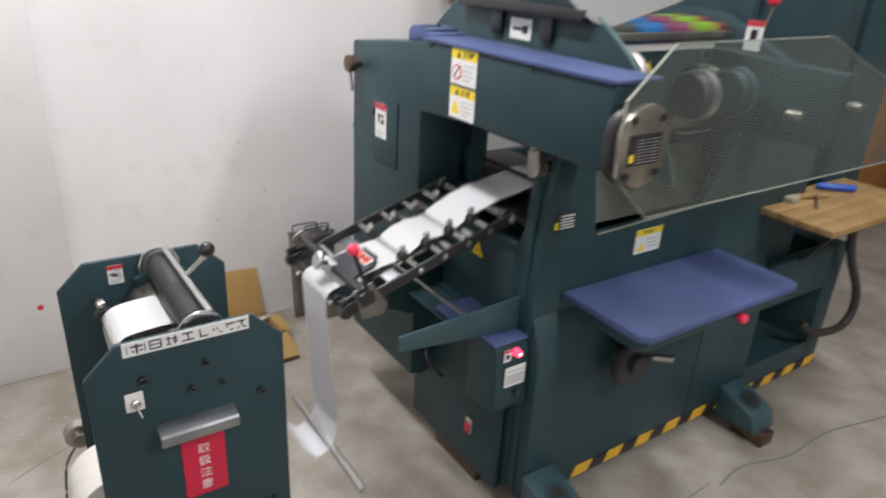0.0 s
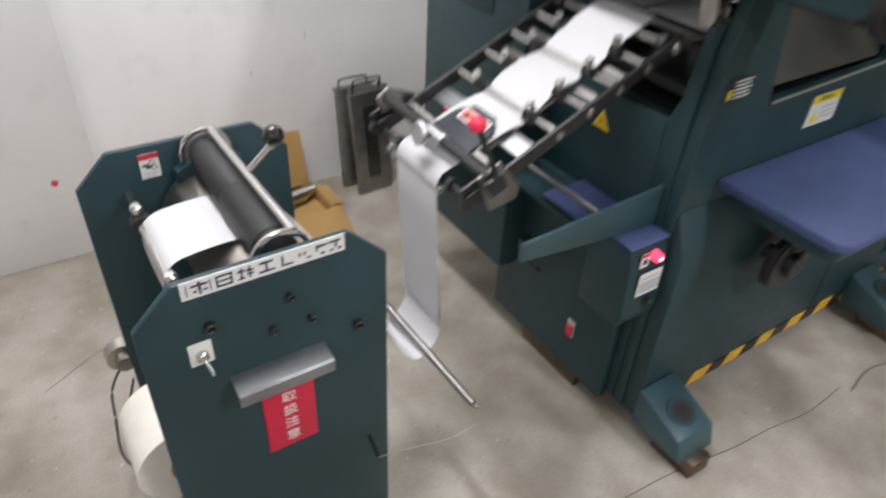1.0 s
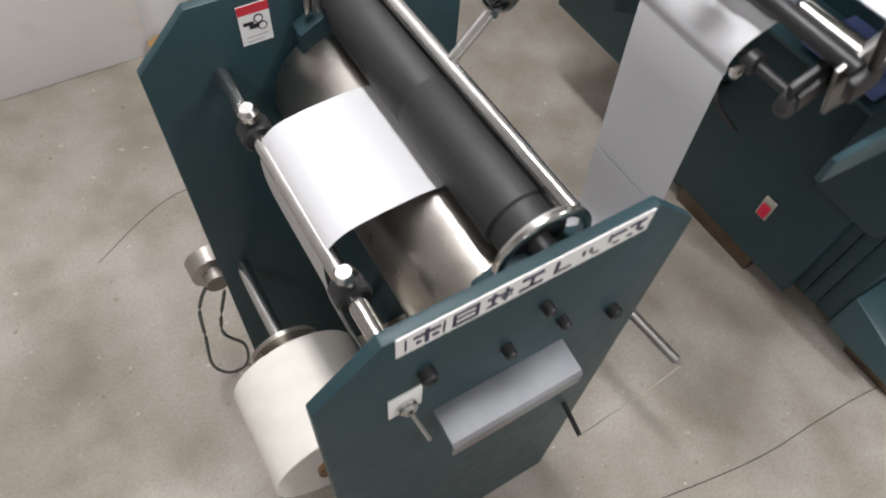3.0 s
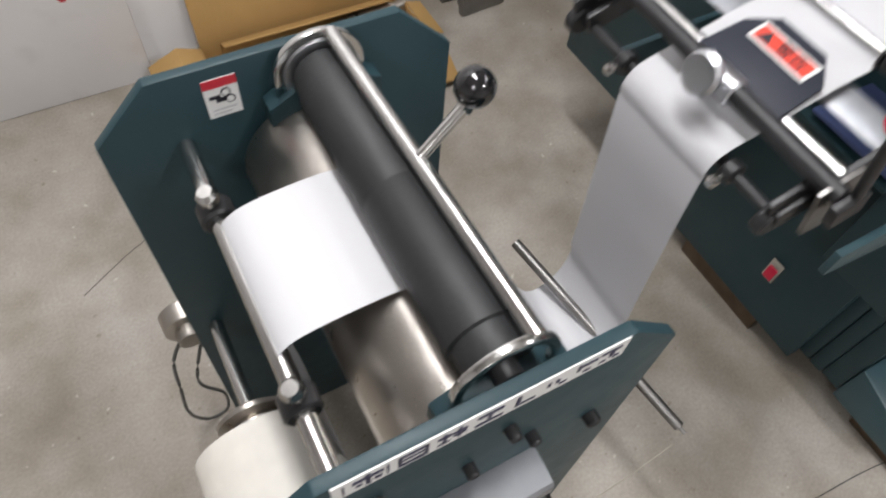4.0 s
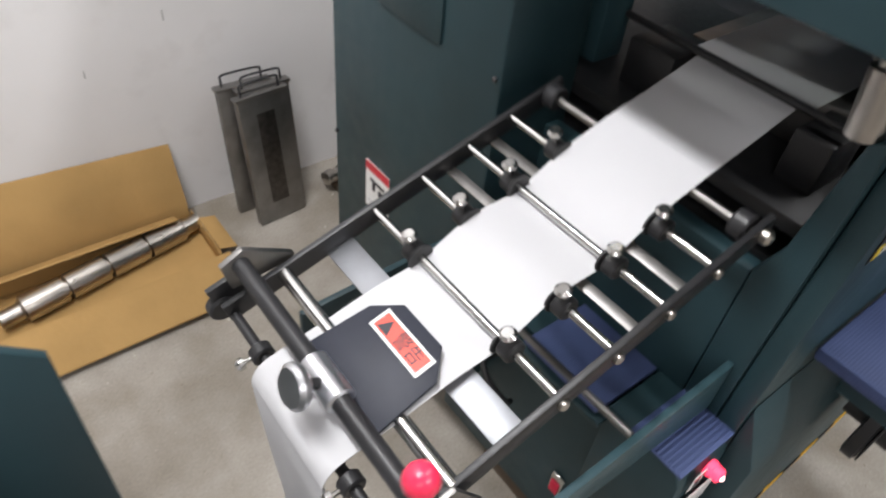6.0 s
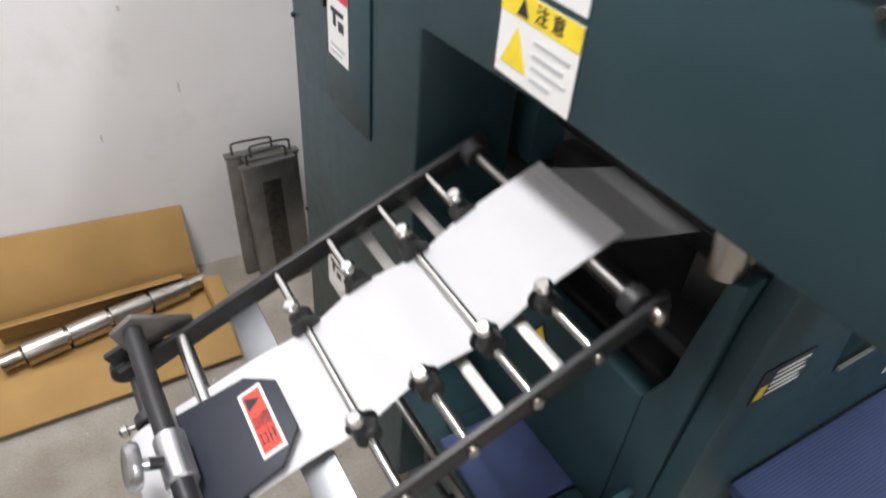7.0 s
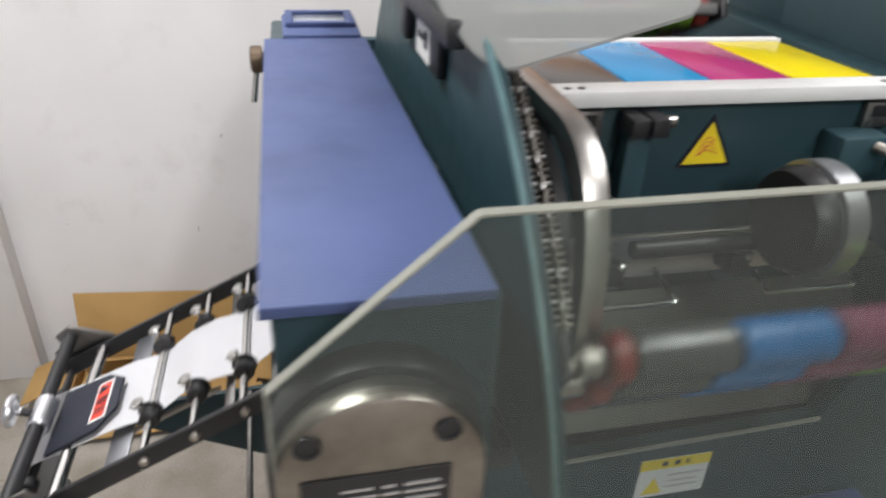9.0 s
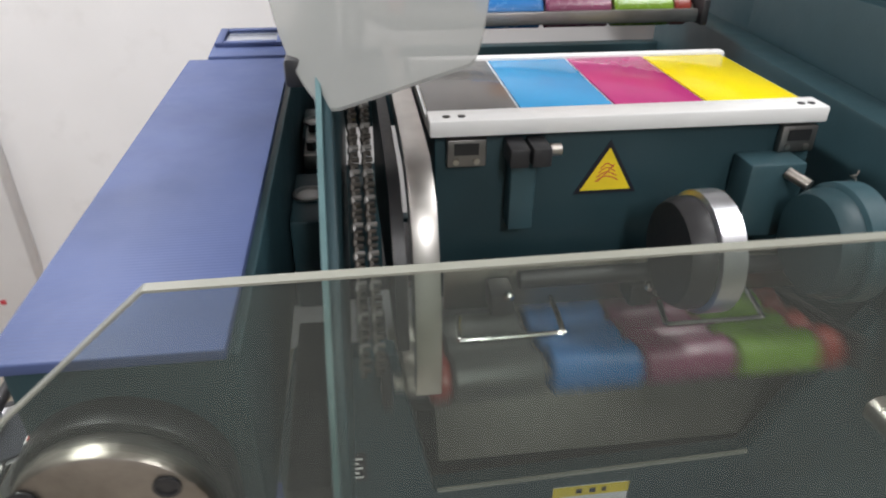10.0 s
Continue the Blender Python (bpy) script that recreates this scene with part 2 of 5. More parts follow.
def prism(outline, axis, a, b, bevel=0.002, bm=None):
    """A flat outline pushed along an axis from a to b. The outline's pairs are the two other axes, in the order x, y, z."""
    extra = bmesh.new()

    def put(p, s):
        q = list(p)
        q.insert("xyz".index(axis), s)
        return q
    lo = [extra.verts.new(put(p, a)) for p in outline]
    hi = [extra.verts.new(put(p, b)) for p in outline]
    extra.faces.new(lo)
    extra.faces.new(hi)
    n = len(outline)
    for i in range(n):
        extra.faces.new((lo[i], lo[(i + 1) % n], hi[(i + 1) % n], hi[i]))
    bmesh.ops.recalc_face_normals(extra, faces=extra.faces)
    bevelled(extra, bevel)
    return joined(bm, extra)


def lathe(p0, p1, profile, seg=28, bm=None):
    """A turned part round the line from p0 to p1: pairs of (way along in metres, radius)."""
    extra = bmesh.new()
    p0, p1 = Vector(p0), Vector(p1)
    d = (p1 - p0).normalized()
    u = d.orthogonal().normalized()
    w = d.cross(u)
    rings = []
    for s, r in profile:
        c = p0 + d * s
        rings.append([extra.verts.new(c + (u * math.cos(2 * math.pi * k / seg) + w * math.sin(2 * math.pi * k / seg)) * max(r, 1e-5)) for k in range(seg)])
    for a, b in zip(rings, rings[1:]):
        for k in range(seg):
            extra.faces.new((a[k], a[(k + 1) % seg], b[(k + 1) % seg], b[k]))
    extra.faces.new(rings[0])
    extra.faces.new(rings[-1])
    return joined(bm, extra)


def rod(p0, p1, r, seg=20, bm=None, chamfer=0.0):
    length = (Vector(p1) - Vector(p0)).length
    c = min(chamfer or r * 0.15, length * 0.3)
    return lathe(p0, p1, [(0, r - c), (c, r), (length - c, r), (length, r - c)], seg, bm)


def ball(c, r, seg=20, bm=None):
    extra = bmesh.new()
    bmesh.ops.create_uvsphere(extra, u_segments=seg, v_segments=seg // 2, radius=r)
    bmesh.ops.translate(extra, verts=extra.verts, vec=Vector(c))
    return joined(bm, extra)


def cable(points, r, bm=None, seg=8, smooth=6):
    """A round cord through the points."""
    pts = [Vector(p) for p in points]
    fine = []
    for i in range(len(pts) - 1):
        a, b, c, d = pts[max(i - 1, 0)], pts[i], pts[i + 1], pts[min(i + 2, len(pts) - 1)]
        for k in range(smooth):
            t = k / smooth
            fine.append(0.5 * ((2 * b) + (c - a) * t + (2 * a - 5 * b + 4 * c - d) * t * t + (3 * b - a - 3 * c + d) * t ** 3))
    fine.append(pts[-1])
    extra = bmesh.new()
    rings = []
    up = Vector((0.13, 0.21, 0.97)).normalized()
    for i, p in enumerate(fine):
        d = (fine[min(i + 1, len(fine) - 1)] - fine[max(i - 1, 0)]).normalized()
        u = d.cross(up).normalized() if abs(d.dot(up)) < 0.98 else d.orthogonal().normalized()
        w = d.cross(u)
        rings.append([extra.verts.new(p + (u * math.cos(2 * math.pi * k / seg) + w * math.sin(2 * math.pi * k / seg)) * r) for k in range(seg)])
    for a, b in zip(rings, rings[1:]):
        for k in range(seg):
            extra.faces.new((a[k], a[(k + 1) % seg], b[(k + 1) % seg], b[k]))
    extra.faces.new(rings[0])
    extra.faces.new(rings[-1])
    return joined(bm, extra)


def ribbon(line, y0, y1, thick=0.0012, bm=None):
    """A sheet along a line of (x, z) pairs, as wide as y0 to y1, with a thickness."""
    extra = bmesh.new()
    rows = []
    n = len(line)
    for i, (x, z) in enumerate(line):
        dx = line[min(i + 1, n - 1)][0] - line[max(i - 1, 0)][0]
        dz = line[min(i + 1, n - 1)][1] - line[max(i - 1, 0)][1]
        s = math.hypot(dx, dz) or 1
        nx, nz = -dz / s * thick / 2, dx / s * thick / 2
        rows.append([extra.verts.new(p) for p in ((x + nx, y0, z + nz), (x + nx, y1, z + nz), (x - nx, y1, z - nz), (x - nx, y0, z - nz))])
    for a, b in zip(rows, rows[1:]):
        for k in range(4):
            extra.faces.new((a[k], a[(k + 1) % 4], b[(k + 1) % 4], b[k]))
    extra.faces.new(rows[0])
    extra.faces.new(rows[-1])
    return joined(bm, extra)


def curve_line(points, steps=8):
    """A smooth run of (x, z) pairs through the given ones."""
    out = []
    for i in range(len(points) - 1):
        a, b, c, d = (Vector(points[max(0, min(len(points) - 1, i + k))]) for k in (-1, 0, 1, 2))
        for k in range(steps):
            t = k / steps
            out.append(tuple(0.5 * ((2 * b) + (c - a) * t + (2 * a - 5 * b + 4 * c - d) * t * t + (3 * b - a - 3 * c + d) * t ** 3)))
    out.append(tuple(points[-1]))
    return out


def on_face(ob, m):
    """Places a part by a matrix in its parent's space."""
    ob.matrix_local = m
    return ob


def sheet_label(name, parent, m, w, h, bars=(), material=None, label="", base=None):
    """A thin label lying on a face: its own x to the right, y up, z out of the face. bars: (x0, x1, y0, y1, material)."""
    ob = part(name, box(0, w, 0, h, 0, 0.0012, 0.0), material or WHITE, parent, label)
    on_face(ob, m)
    for i, (x0, x1, y0, y1, bar_mat) in enumerate(bars):
        part("print", box(x0 * w, x1 * w, y0 * h, y1 * h, 0.0012, 0.0017 + 0.0002 * (i % 3), 0.0), bar_mat, ob)
    return ob


def triangle_sign(parent, corners_m, s, label="yellow warning triangle sticker with a black rim"):
    """A triangular sticker: black rim, yellow field, scribbled pictogram."""
    rim = part("warning_triangle", prism([(0, 0), (s, 0), (s / 2, s * 0.87)], "z", 0, 0.001, 0), INK, parent, label)
    on_face(rim, corners_m)
    k = 0.07
    part("yellow_field", prism([(s * k * 1.4, s * k * 0.8), (s - s * k * 1.4, s * k * 0.8), (s / 2, s * 0.87 - s * k * 1.7)], "z", 0.001, 0.0016, 0), YELLOW, rim)
    bm = None
    for i in range(4):
        y = s * (0.2 + 0.07 * i)
        bm = cable([(s * (0.32 + 0.02 * i), y, 0.0017), (s * 0.48, y + s * 0.09, 0.0017), (s * (0.68 - 0.03 * i), y + s * 0.02, 0.0017)], s * 0.008, bm, 4, 3)
    bm = cable([(s * 0.36, s * 0.2, 0.0018), (s * 0.6, s * 0.48, 0.0018)], s * 0.008, bm, 4, 2)
    part("pictogram", bm, REDINK, rim)
    return rim


def lettering(text, parent, m, size, material, label=""):
    cu = bpy.data.curves.new("lettering", "FONT")
    cu.body, cu.size, cu.extrude = text, size, 0.0003
    cu.align_x, cu.align_y = "CENTER", "CENTER"
    tmp = new("lettering_source", cu)
    bpy.context.view_layer.update()
    me = bpy.data.meshes.new_from_object(tmp.evaluated_get(bpy.context.evaluated_depsgraph_get()))
    bpy.data.objects.remove(tmp)
    me.materials.clear()
    me.materials.append(material)
    ob = new("lettering", me)
    ob.parent = parent
    ob.matrix_local = m
    return ob


# Faces: matrices that turn a label's own axes onto a face.
def face_front(x, y, z):
    """On a face that looks towards -y."""
    return Matrix(((1, 0, 0, x), (0, 0, -1, y), (0, 1, 0, z), (0, 0, 0, 1)))


def face_left(x, y, z):
    """On a face that looks towards -x; its own x runs towards -y."""
    return Matrix(((0, 0, -1, x), (-1, 0, 0, y), (0, 1, 0, z), (0, 0, 0, 1)))

# ---- setting ----
WALL_Y = 1.495


def setting():
    fl = part("floor", box(-4.5, 6.0, -4.5, WALL_Y + 0.2, -0.12, 0.0, 0), CONCRETE)
    tagged(fl, "worn grey-brown concrete floor with stains and cracks", "floor", kind="structure")
    for pts in ([(-0.6, -0.10), (-0.236, -0.17), (-0.04, -0.182), (0.10, -0.192), (0.309, -0.222), (0.44, -0.232), (0.579, -0.251), (0.74, -0.243)], [(-1.15, 0.85), (-0.95, 0.95), (-0.7, 0.93)]):
        part("floor_crack", cable([(x, y, -0.0005) for x, y in pts], 0.0012, None, 5, 5), BLACK, fl)
    w = part("wall_north", box(-4.5, 6.0, WALL_Y, WALL_Y + 0.18, 0, CEILING, 0), PLASTER)
    tagged(w, "white plastered wall with grey scuffs and chips", "wall", kind="structure")
    marks = ((-0.087, 0.586, 0.004, 0.026), (-0.292, 0.484, 0.003, 0.020), (-0.676, 0.530, 0.012, 0.002), (-0.185, 0.80, 0.006, 0.010))
    for mx, mz, mw, mh in marks:
        part("wall_chip", box(mx - mw / 2, mx + mw / 2, WALL_Y - 0.0012, WALL_Y + 0.001, mz - mh / 2, mz + mh / 2, 0.0004), SCUFF, w)
    p = part("wall_pilaster", box(-4.5, -0.842, WALL_Y - 0.07, WALL_Y - 0.003, 0, CEILING, 0.004), PLASTER)
    tagged(p, "white plastered pilaster standing proud of the wall", "wall", kind="structure")
    part("wall_chip", lathe((-0.967, WALL_Y - 0.0725, 0.282), (-0.967, WALL_Y - 0.069, 0.282), [(0, 0.004), (0.002, 0.011)], 9), REDINK, p)
    for nm, b in (("wall_west", (-4.68, -4.5, -4.5, WALL_Y + 0.18)), ("wall_east", (6.0, 6.18, -4.5, WALL_Y + 0.18)), ("wall_south", (-4.68, 6.18, -4.68, -4.5))):
        tagged(part(nm, box(*b, 0, CEILING, 0), PLASTER), "plain white plastered wall", "wall", kind="structure")
    c = part("ceiling", box(-4.68, 6.18, -4.68, WALL_Y + 0.18, CEILING, CEILING + 0.1, 0), PLASTER)
    tagged(c, "plain white ceiling", "ceiling", kind="structure")
    for lx, ly, _ in LAMPS:
        t = thing("ceiling_lamp", "white fluorescent tube fixture under the ceiling", "lamp", pose(lx, ly, CEILING), "ceiling lamps")
        part("housing", box(-0.12, 0.12, -0.63, 0.63, -0.06, -0.002, 0.006), WHITE, t)
        for dx in (-0.06, 0.06):
            part("tube", rod((dx, -0.6, -0.08), (dx, 0.6, -0.08), 0.013, 12), TUBE, t)


TUBE = glow("lit_tube", (1, 0.98, 0.95), 3.0)


# ---- the press ----
def press():
    m = thing("label_press", "dark teal label printing press with blue covers on a concrete floor", "printing press")
    # side frame: column and beam in one
    side = part("side_frame", prism([(0.845, 0.262), (0.845, 1.27), (0.46, 1.313), (0.44, 1.322), (-0.258, 1.322), (-0.258, 1.155), (-0.235, 1.145), (0.19, 1.144), (0.43, 1.130), (0.43, 0.262)], "x", 0.0, 0.145, 0.006), TEAL, m)
    cover = part("beam_cover", prism([(-0.264, 1.3225), (-0.264, 1.3295), (-0.263, 1.3305), (0.413, 1.3305), (0.414, 1.3295), (0.414, 1.3225)], "x", -0.006, 0.137, 0.0008), BLUE, m, "scuffed blue painted beam cover")
    disp = part("display_box", prism([(0.4145, 1.3225), (0.4145, 1.335), (0.535, 1.341), (0.540, 1.337), (0.540, 1.305), (0.47, 1.3125)], "x", 0.020, 0.132, 0.004), BLUE, m, "blue display housing")
    tilt = Matrix.Rotation(math.atan2(0.006, 0.1205), 4, "X")
    scr = part("screen", box(0, 0.078, 0, 0.055, 0, 0.002, 0.001), SCREEN, disp)
    on_face(scr, Matrix.Translation((0.037, 0.466, 1.3376)) @ tilt)
    for x0, x1, y0, y1 in ((-0.012, 0, -0.012, 0.067), (0.078, 0.09, -0.012, 0.067), (0.0, 0.078, -0.012, 0), (0.0, 0.078, 0.055, 0.067)):
        on_face(part("screen_rim", box(x0, x1, y0, y1, 0, 0.007, 0.0015), BLUE, disp), Matrix.Translation((0.037, 0.466, 1.3376)) @ tilt)
    # panel, labels and bolts on the column
    pan = part("access_panel", box(-0.004, 0.0, 0.552, 0.705, 0.925, 1.125, 0.0015), TEAL, m)
    part("latch", box(-0.010, -0.004, 0.688, 0.700, 1.065, 1.085, 0.001), BLACK, pan)
    bars = ((0, 1, 0.82, 1, REDINK), (0.2, 0.8, 0.62, 0.68, INK), (0.3, 0.42, 0.45, 0.66, INK), (0.55, 0.8, 0.42, 0.55, INK), (0.15, 0.85, 0.16, 0.2, GREYINK), (0.15, 0.7, 0.08, 0.12, GREYINK))
    sheet_label("pinch_label", m, face_left(-0.0045, 0.682, 1.003), 0.068, 0.105, bars, label="white pinch hazard label with a red head")
    sheet_label("pinch_label", m, face_left(-0.0005, 0.735, 0.515), 0.075, 0.105, bars, label="white pinch hazard label with a red head")
    for k, z in enumerate((1.234, 1.149)):
        lb = sheet_label("caution_label", m, face_left(-0.0005 , 0.289, z), 0.108, 0.078 if k else 0.086, (
            (0, 1, 0.72, 1, YELLOW),
            (0.48, 0.92, 0.54, 0.59, GREYINK), (0.48, 0.86, 0.40, 0.45, GREYINK), (0.48, 0.92, 0.26, 0.31, GREYINK), (0.48, 0.75, 0.13, 0.18, GREYINK)),
            label="white and yellow caution label with fine print")
        lettering("注 意", lb, pose(0.068, 0.86 * (0.078 if k else 0.086), 0.0021), 0.017, INK)
        part("pictogram", prism([(0.024, 0.757 * (0.078 if k else 0.086)), (0.040, 0.757 * (0.078 if k else 0.086)), (0.032, 0.96 * (0.078 if k else 0.086))], "z", 0.0018, 0.0024, 0), INK, lb)
        if k:
            part("pictogram", prism([(0.008, 0.012), (0.046, 0.012), (0.027, 0.048)], "z", 0.0012, 0.002, 0), YELLOW, lb)
        else:
            part("pictogram", lathe((0.027, 0.03, 0.0012), (0.027, 0.03, 0.003), [(0, 0.019), (0.0008, 0.019)], 24), REDINK, lb)
            part("pictogram", lathe((0.027, 0.03, 0.0021), (0.027, 0.03, 0.003), [(0, 0.015), (0.0003, 0.015)], 24), WHITE, lb)
            part("pictogram", cable([(0.018, 0.02, 0.0026), (0.027, 0.032, 0.0026), (0.036, 0.042, 0.0026)], 0.0016, None, 5, 2), INK, lb)
    for y, z in ((-0.020, 1.311), (0.2, 1.311), (0.39, 1.311), (0.836, 1.0), (0.836, 0.62), (0.44, 0.93)):
        part("bolt", lathe((0, y, z), (-0.006, y, z), [(0, 0.0042), (0.003, 0.0042), (0.0045, 0.003)], 12), BLACK, m)
    hand = part("crank", lathe((0.0, 0.80, 1.205), (-0.05, 0.80, 1.205), [(0, 0.014), (0.02, 0.014), (0.022, 0.026), (0.042, 0.026), (0.045, 0.02)], 22), BRASS, m, "bronzed hand crank")
    part("crank_handle", rod((-0.034, 0.80, 1.19), (-0.044, 0.765, 1.13), 0.006), CHROME, hand)
    # end block with nameplate at the front of the beam
    ring = part("end_cap_gasket", capsule(0.060, 1.207, 0.089, 0.070, -0.2825, -0.257), BLACK, m)
    cap = part("end_cap", capsule(0.060, 1.207, 0.084, 0.065, -0.306, -0.283), CAPSTEEL, m, "polished steel end cap with screws and a nameplate")
    for sx, sz in ((0.016, 1.262), (0.099, 1.263), (0.014, 1.152), (0.099, 1.152)):
        part("screw", lathe((sx, -0.3065, sz), (sx, -0.3105, sz), [(0, 0.0085), (0.002, 0.0085), (0.0025, 0.006), (0.001, 0.0055)], 16), BLACK, cap)
    plate = sheet_label("nameplate", cap, face_front(0.010, -0.3065, 1.172), 0.092, 0.062, [(x0, x0 + w - 0.03 * (i % 2), 0.07 + 0.105 * i, 0.105 + 0.105 * i, ALU) for i in range(8) for x0, w in ((0.26, 0.24), (0.53, 0.12), (0.68, 0.27))] + [(0.06, 0.18, 0.12, 0.38, YELLOW)], BLACK, "dark nameplate with rows of print")
    # lower body: front plate with a window, side, back and top
    out = [(0.10, 0.06), (0.10, 0.74), (0.115, 1.0), (0.14, 1.1), (0.255, 1.1), (0.30, 0.862), (0.735, 0.878), (0.815, 1.03), (0.86, 1.1), (1.32, 1.1), (1.32, 0.43), (1.15, 0.43), (1.15, 0.06)]
    part("front_plate", prism(out, "y", 0.0, 0.03, 0.004), TEAL, m)
    part("side_panel", prism([(0.086, 0.06), (0.086, 0.835), (0.75, 0.835), (0.75, 0.58), (0.515, 0.54), (0.515, 0.06)], "x", 0.102, 0.13, 0.003), TEAL, m)
    part("corner_post", prism([(0.031, 0.06), (0.031, 1.045), (0.050, 1.035), (0.058, 0.97), (0.066, 0.89), (0.085, 0.84), (0.085, 0.06)], "x", 0.100, 0.145, 0.004), TEAL, m)
    table = part("infeed_table", box(0.146, 0.56, 0.06, 0.70, 0.872, 0.892, 0.002), BLACK, m, "black inner feed table")
    for y0, y1 in ((0.325, 0.40), (0.10, 0.150)):
        part("table_guide", box(0.20, 0.28, y0, y1, 0.8925, 0.960, 0.003), BLACK, table)
    part("table_bed", box(0.281, 0.55, 0.12, 0.36, 0.8925, 0.962, 0.003), DARKSTEEL, table)
    part("cross_bar", rod((0.222, 0.09, 0.974), (0.222, 0.43, 0.974), 0.0052), BLACK, m)
    part("inner_web", box(0.236, 0.52, 0.156, 0.33, 0.9655, 0.9665, 0), PAPER, m, "white paper web inside the press")
    part("inner_block", box(0.20, 0.26, 0.45, 0.55, 0.893, 1.10, 0.004), TEAL_LIGHT, m)
    cyl = part("guide_cylinder", lathe((0.115, 0.052, 1.060), (0.20, 0.052, 1.060), [(0, 0.010), (0.015, 0.010), (0.016, 0.015), (0.035, 0.015), (0.036, 0.011), (0.055, 0.011), (0.056, 0.016), (0.085, 0.016)], 22), STEEL, m)
    part("guide_post", lathe((0.112, 0.060, 1.03), (0.112, 0.072, 1.12), [(0, 0.012), (0.004, 0.018), (0.07, 0.018), (0.072, 0.012), (0.09, 0.012)], 22), STEEL, cyl)
    part("back_plate", box(0.146, 1.32, 0.76, 0.79, 0.605, 0.87, 0.003), TEAL, m)
    part("upper_back_plate", box(0.146, 1.32, 0.76, 0.79, 1.09, 1.25, 0.003), TEAL, m)
    part("lower_back_plate", box(0.131, 1.32, 0.49, 0.515, 0.06, 0.60, 0.003), TEAL, m)
    part("inner_floor", box(0.146, 1.3, 0.032, 0.758, 0.80, 0.83, 0.002), BLACK, m)
    part("right_frame", prism([(-0.256, 1.112), (-0.256, 1.30), (0.79, 1.33), (0.79, 0.06), (0.04, 0.06), (0.04, 1.09), (-0.23, 1.1)], "x", 0.86, 0.92, 0.005), TEAL, m)
    part("ledge_trim", prism([(0.305, 0.863), (0.735, 0.879), (0.735, 0.885), (0.303, 0.869)], "y", -0.003, 0.0, 0), GUARDEDGE, m)
    low = part("lower_cabinet", prism([(-0.001, 0.06), (-0.001, 0.66), (-0.042, 0.56), (-0.042, 0.06)], "x", 0.105, 1.15, 0.003), TEAL, m)
    part("cabinet_seam", box(0.828, 0.832, -0.0435, -0.041, 0.09, 0.55, 0), BLACK, low)
    part("end_cabinet", box(1.56, 1.66, -0.042, 0.7, 0.06, 0.60, 0.004), TEAL, m)
    part("end_sill", box(1.151, 1.559, -0.042, 0.7, 0.06, 0.19, 0.004), TEAL, m)
    part("end_lintel", box(1.151, 1.559, -0.042, -0.001, 0.43, 0.60, 0.004), TEAL, m)
    part("end_back", box(1.151, 1.559, 0.25, 0.28, 0.191, 0.66, 0.002), TEAL, m)
    # shelf at the front
    sh = part("shelf", prism([(0.2, -0.27), (0.222, -0.293), (0.835, -0.293), (0.857, -0.27), (0.857, -0.003), (0.2, -0.003)], "z", 0.698, 0.72, 0.006), BLUE, m, "worn blue front shelf with rounded corners")
    part("apron", prism([(0.215, -0.255), (0.232, -0.272), (0.825, -0.272), (0.842, -0.255), (0.842, -0.044), (0.215, -0.044)], "z", 0.664, 0.697, 0.003), TEAL, sh)
    part("stop_button", lathe((0.60, -0.273, 0.672), (0.60, -0.30, 0.672), [(0, 0.007), (0.008, 0.007), (0.01, 0.014), (0.022, 0.014), (0.027, 0.009)], 20), REDBALL, sh, "red mushroom stop button")
    # yellow and black floor edge marking
    x, k = 0.30, 0
    while x < 1.6:
        pts = [(x, 0.066), (x + 0.07, 0.066), (x + 0.088, 0.104), (x + 0.018, 0.104)]
        part("hazard_tape", prism(pts, "y", -0.0445, -0.0422, 0), TAPEBLACK if k % 2 else TAPEYELLOW, low)
        x, k = x + 0.0705, k + 1
    for fx in (0.158, 1.076):
        foot = part("foot", prism([(-0.043, 0.05), (-0.043, 0.165), (-0.185, 0.115), (-0.205, 0.05)], "x", fx - 0.062, fx + 0.062, 0.006), TEAL_LIGHT, m)
        part("bolt_well", lathe((fx, -0.13, 0.1365), (fx, -0.135, 0.147), [(0, 0.039), (0.003, 0.039), (0.0035, 0.033)], 28), TEAL, foot)
        part("bolt_hole", lathe((fx, -0.1337, 0.1405), (fx, -0.137, 0.149), [(0, 0.026), (0.0006, 0.026)], 24), BLACK, foot)
        part("anchor_bolt", lathe((fx, -0.1335, 0.1402), (fx, -0.137, 0.149), [(0, 0.013), (0.002, 0.013), (0.0025, 0.006)], 12), TAPEBLACK, foot)
        part("pad", box(fx - 0.035, fx + 0.035, -0.225, -0.10, 0.0, 0.051, 0.004), BRASS, foot)
    for fx in (0.16, 1.25):
        part("rear_foot", box(fx - 0.05, fx + 0.05, 0.40, 0.48, 0.0, 0.061, 0.003), TEAL, m)
    part("end_foot", box(1.5, 1.6, 0.1, 0.3, 0.0, 0.061, 0.003), TEAL, m)
    # labels on the front
    sheet_label("caution_label", m, face_front(0.463, -0.0005, 0.772), 0.108, 0.074, ((0, 1, 0.74, 1, YELLOW), (0.3, 0.38, 0.81, 0.93, INK), (0.48, 0.56, 0.81, 0.93, INK), (0.64, 0.7, 0.81, 0.93, INK),
        (0.42, 0.92, 0.52, 0.57, GREYINK), (0.42, 0.86, 0.36, 0.41, GREYINK), (0.42, 0.9, 0.2, 0.25, GREYINK)), label="white and yellow caution label with fine print")
    tri = prism([(0.472, 0.778), (0.505, 0.778), (0.4885, 0.81)], "y", -0.0022, -0.0018, 0)
    part("pictogram", tri, YELLOW, m)
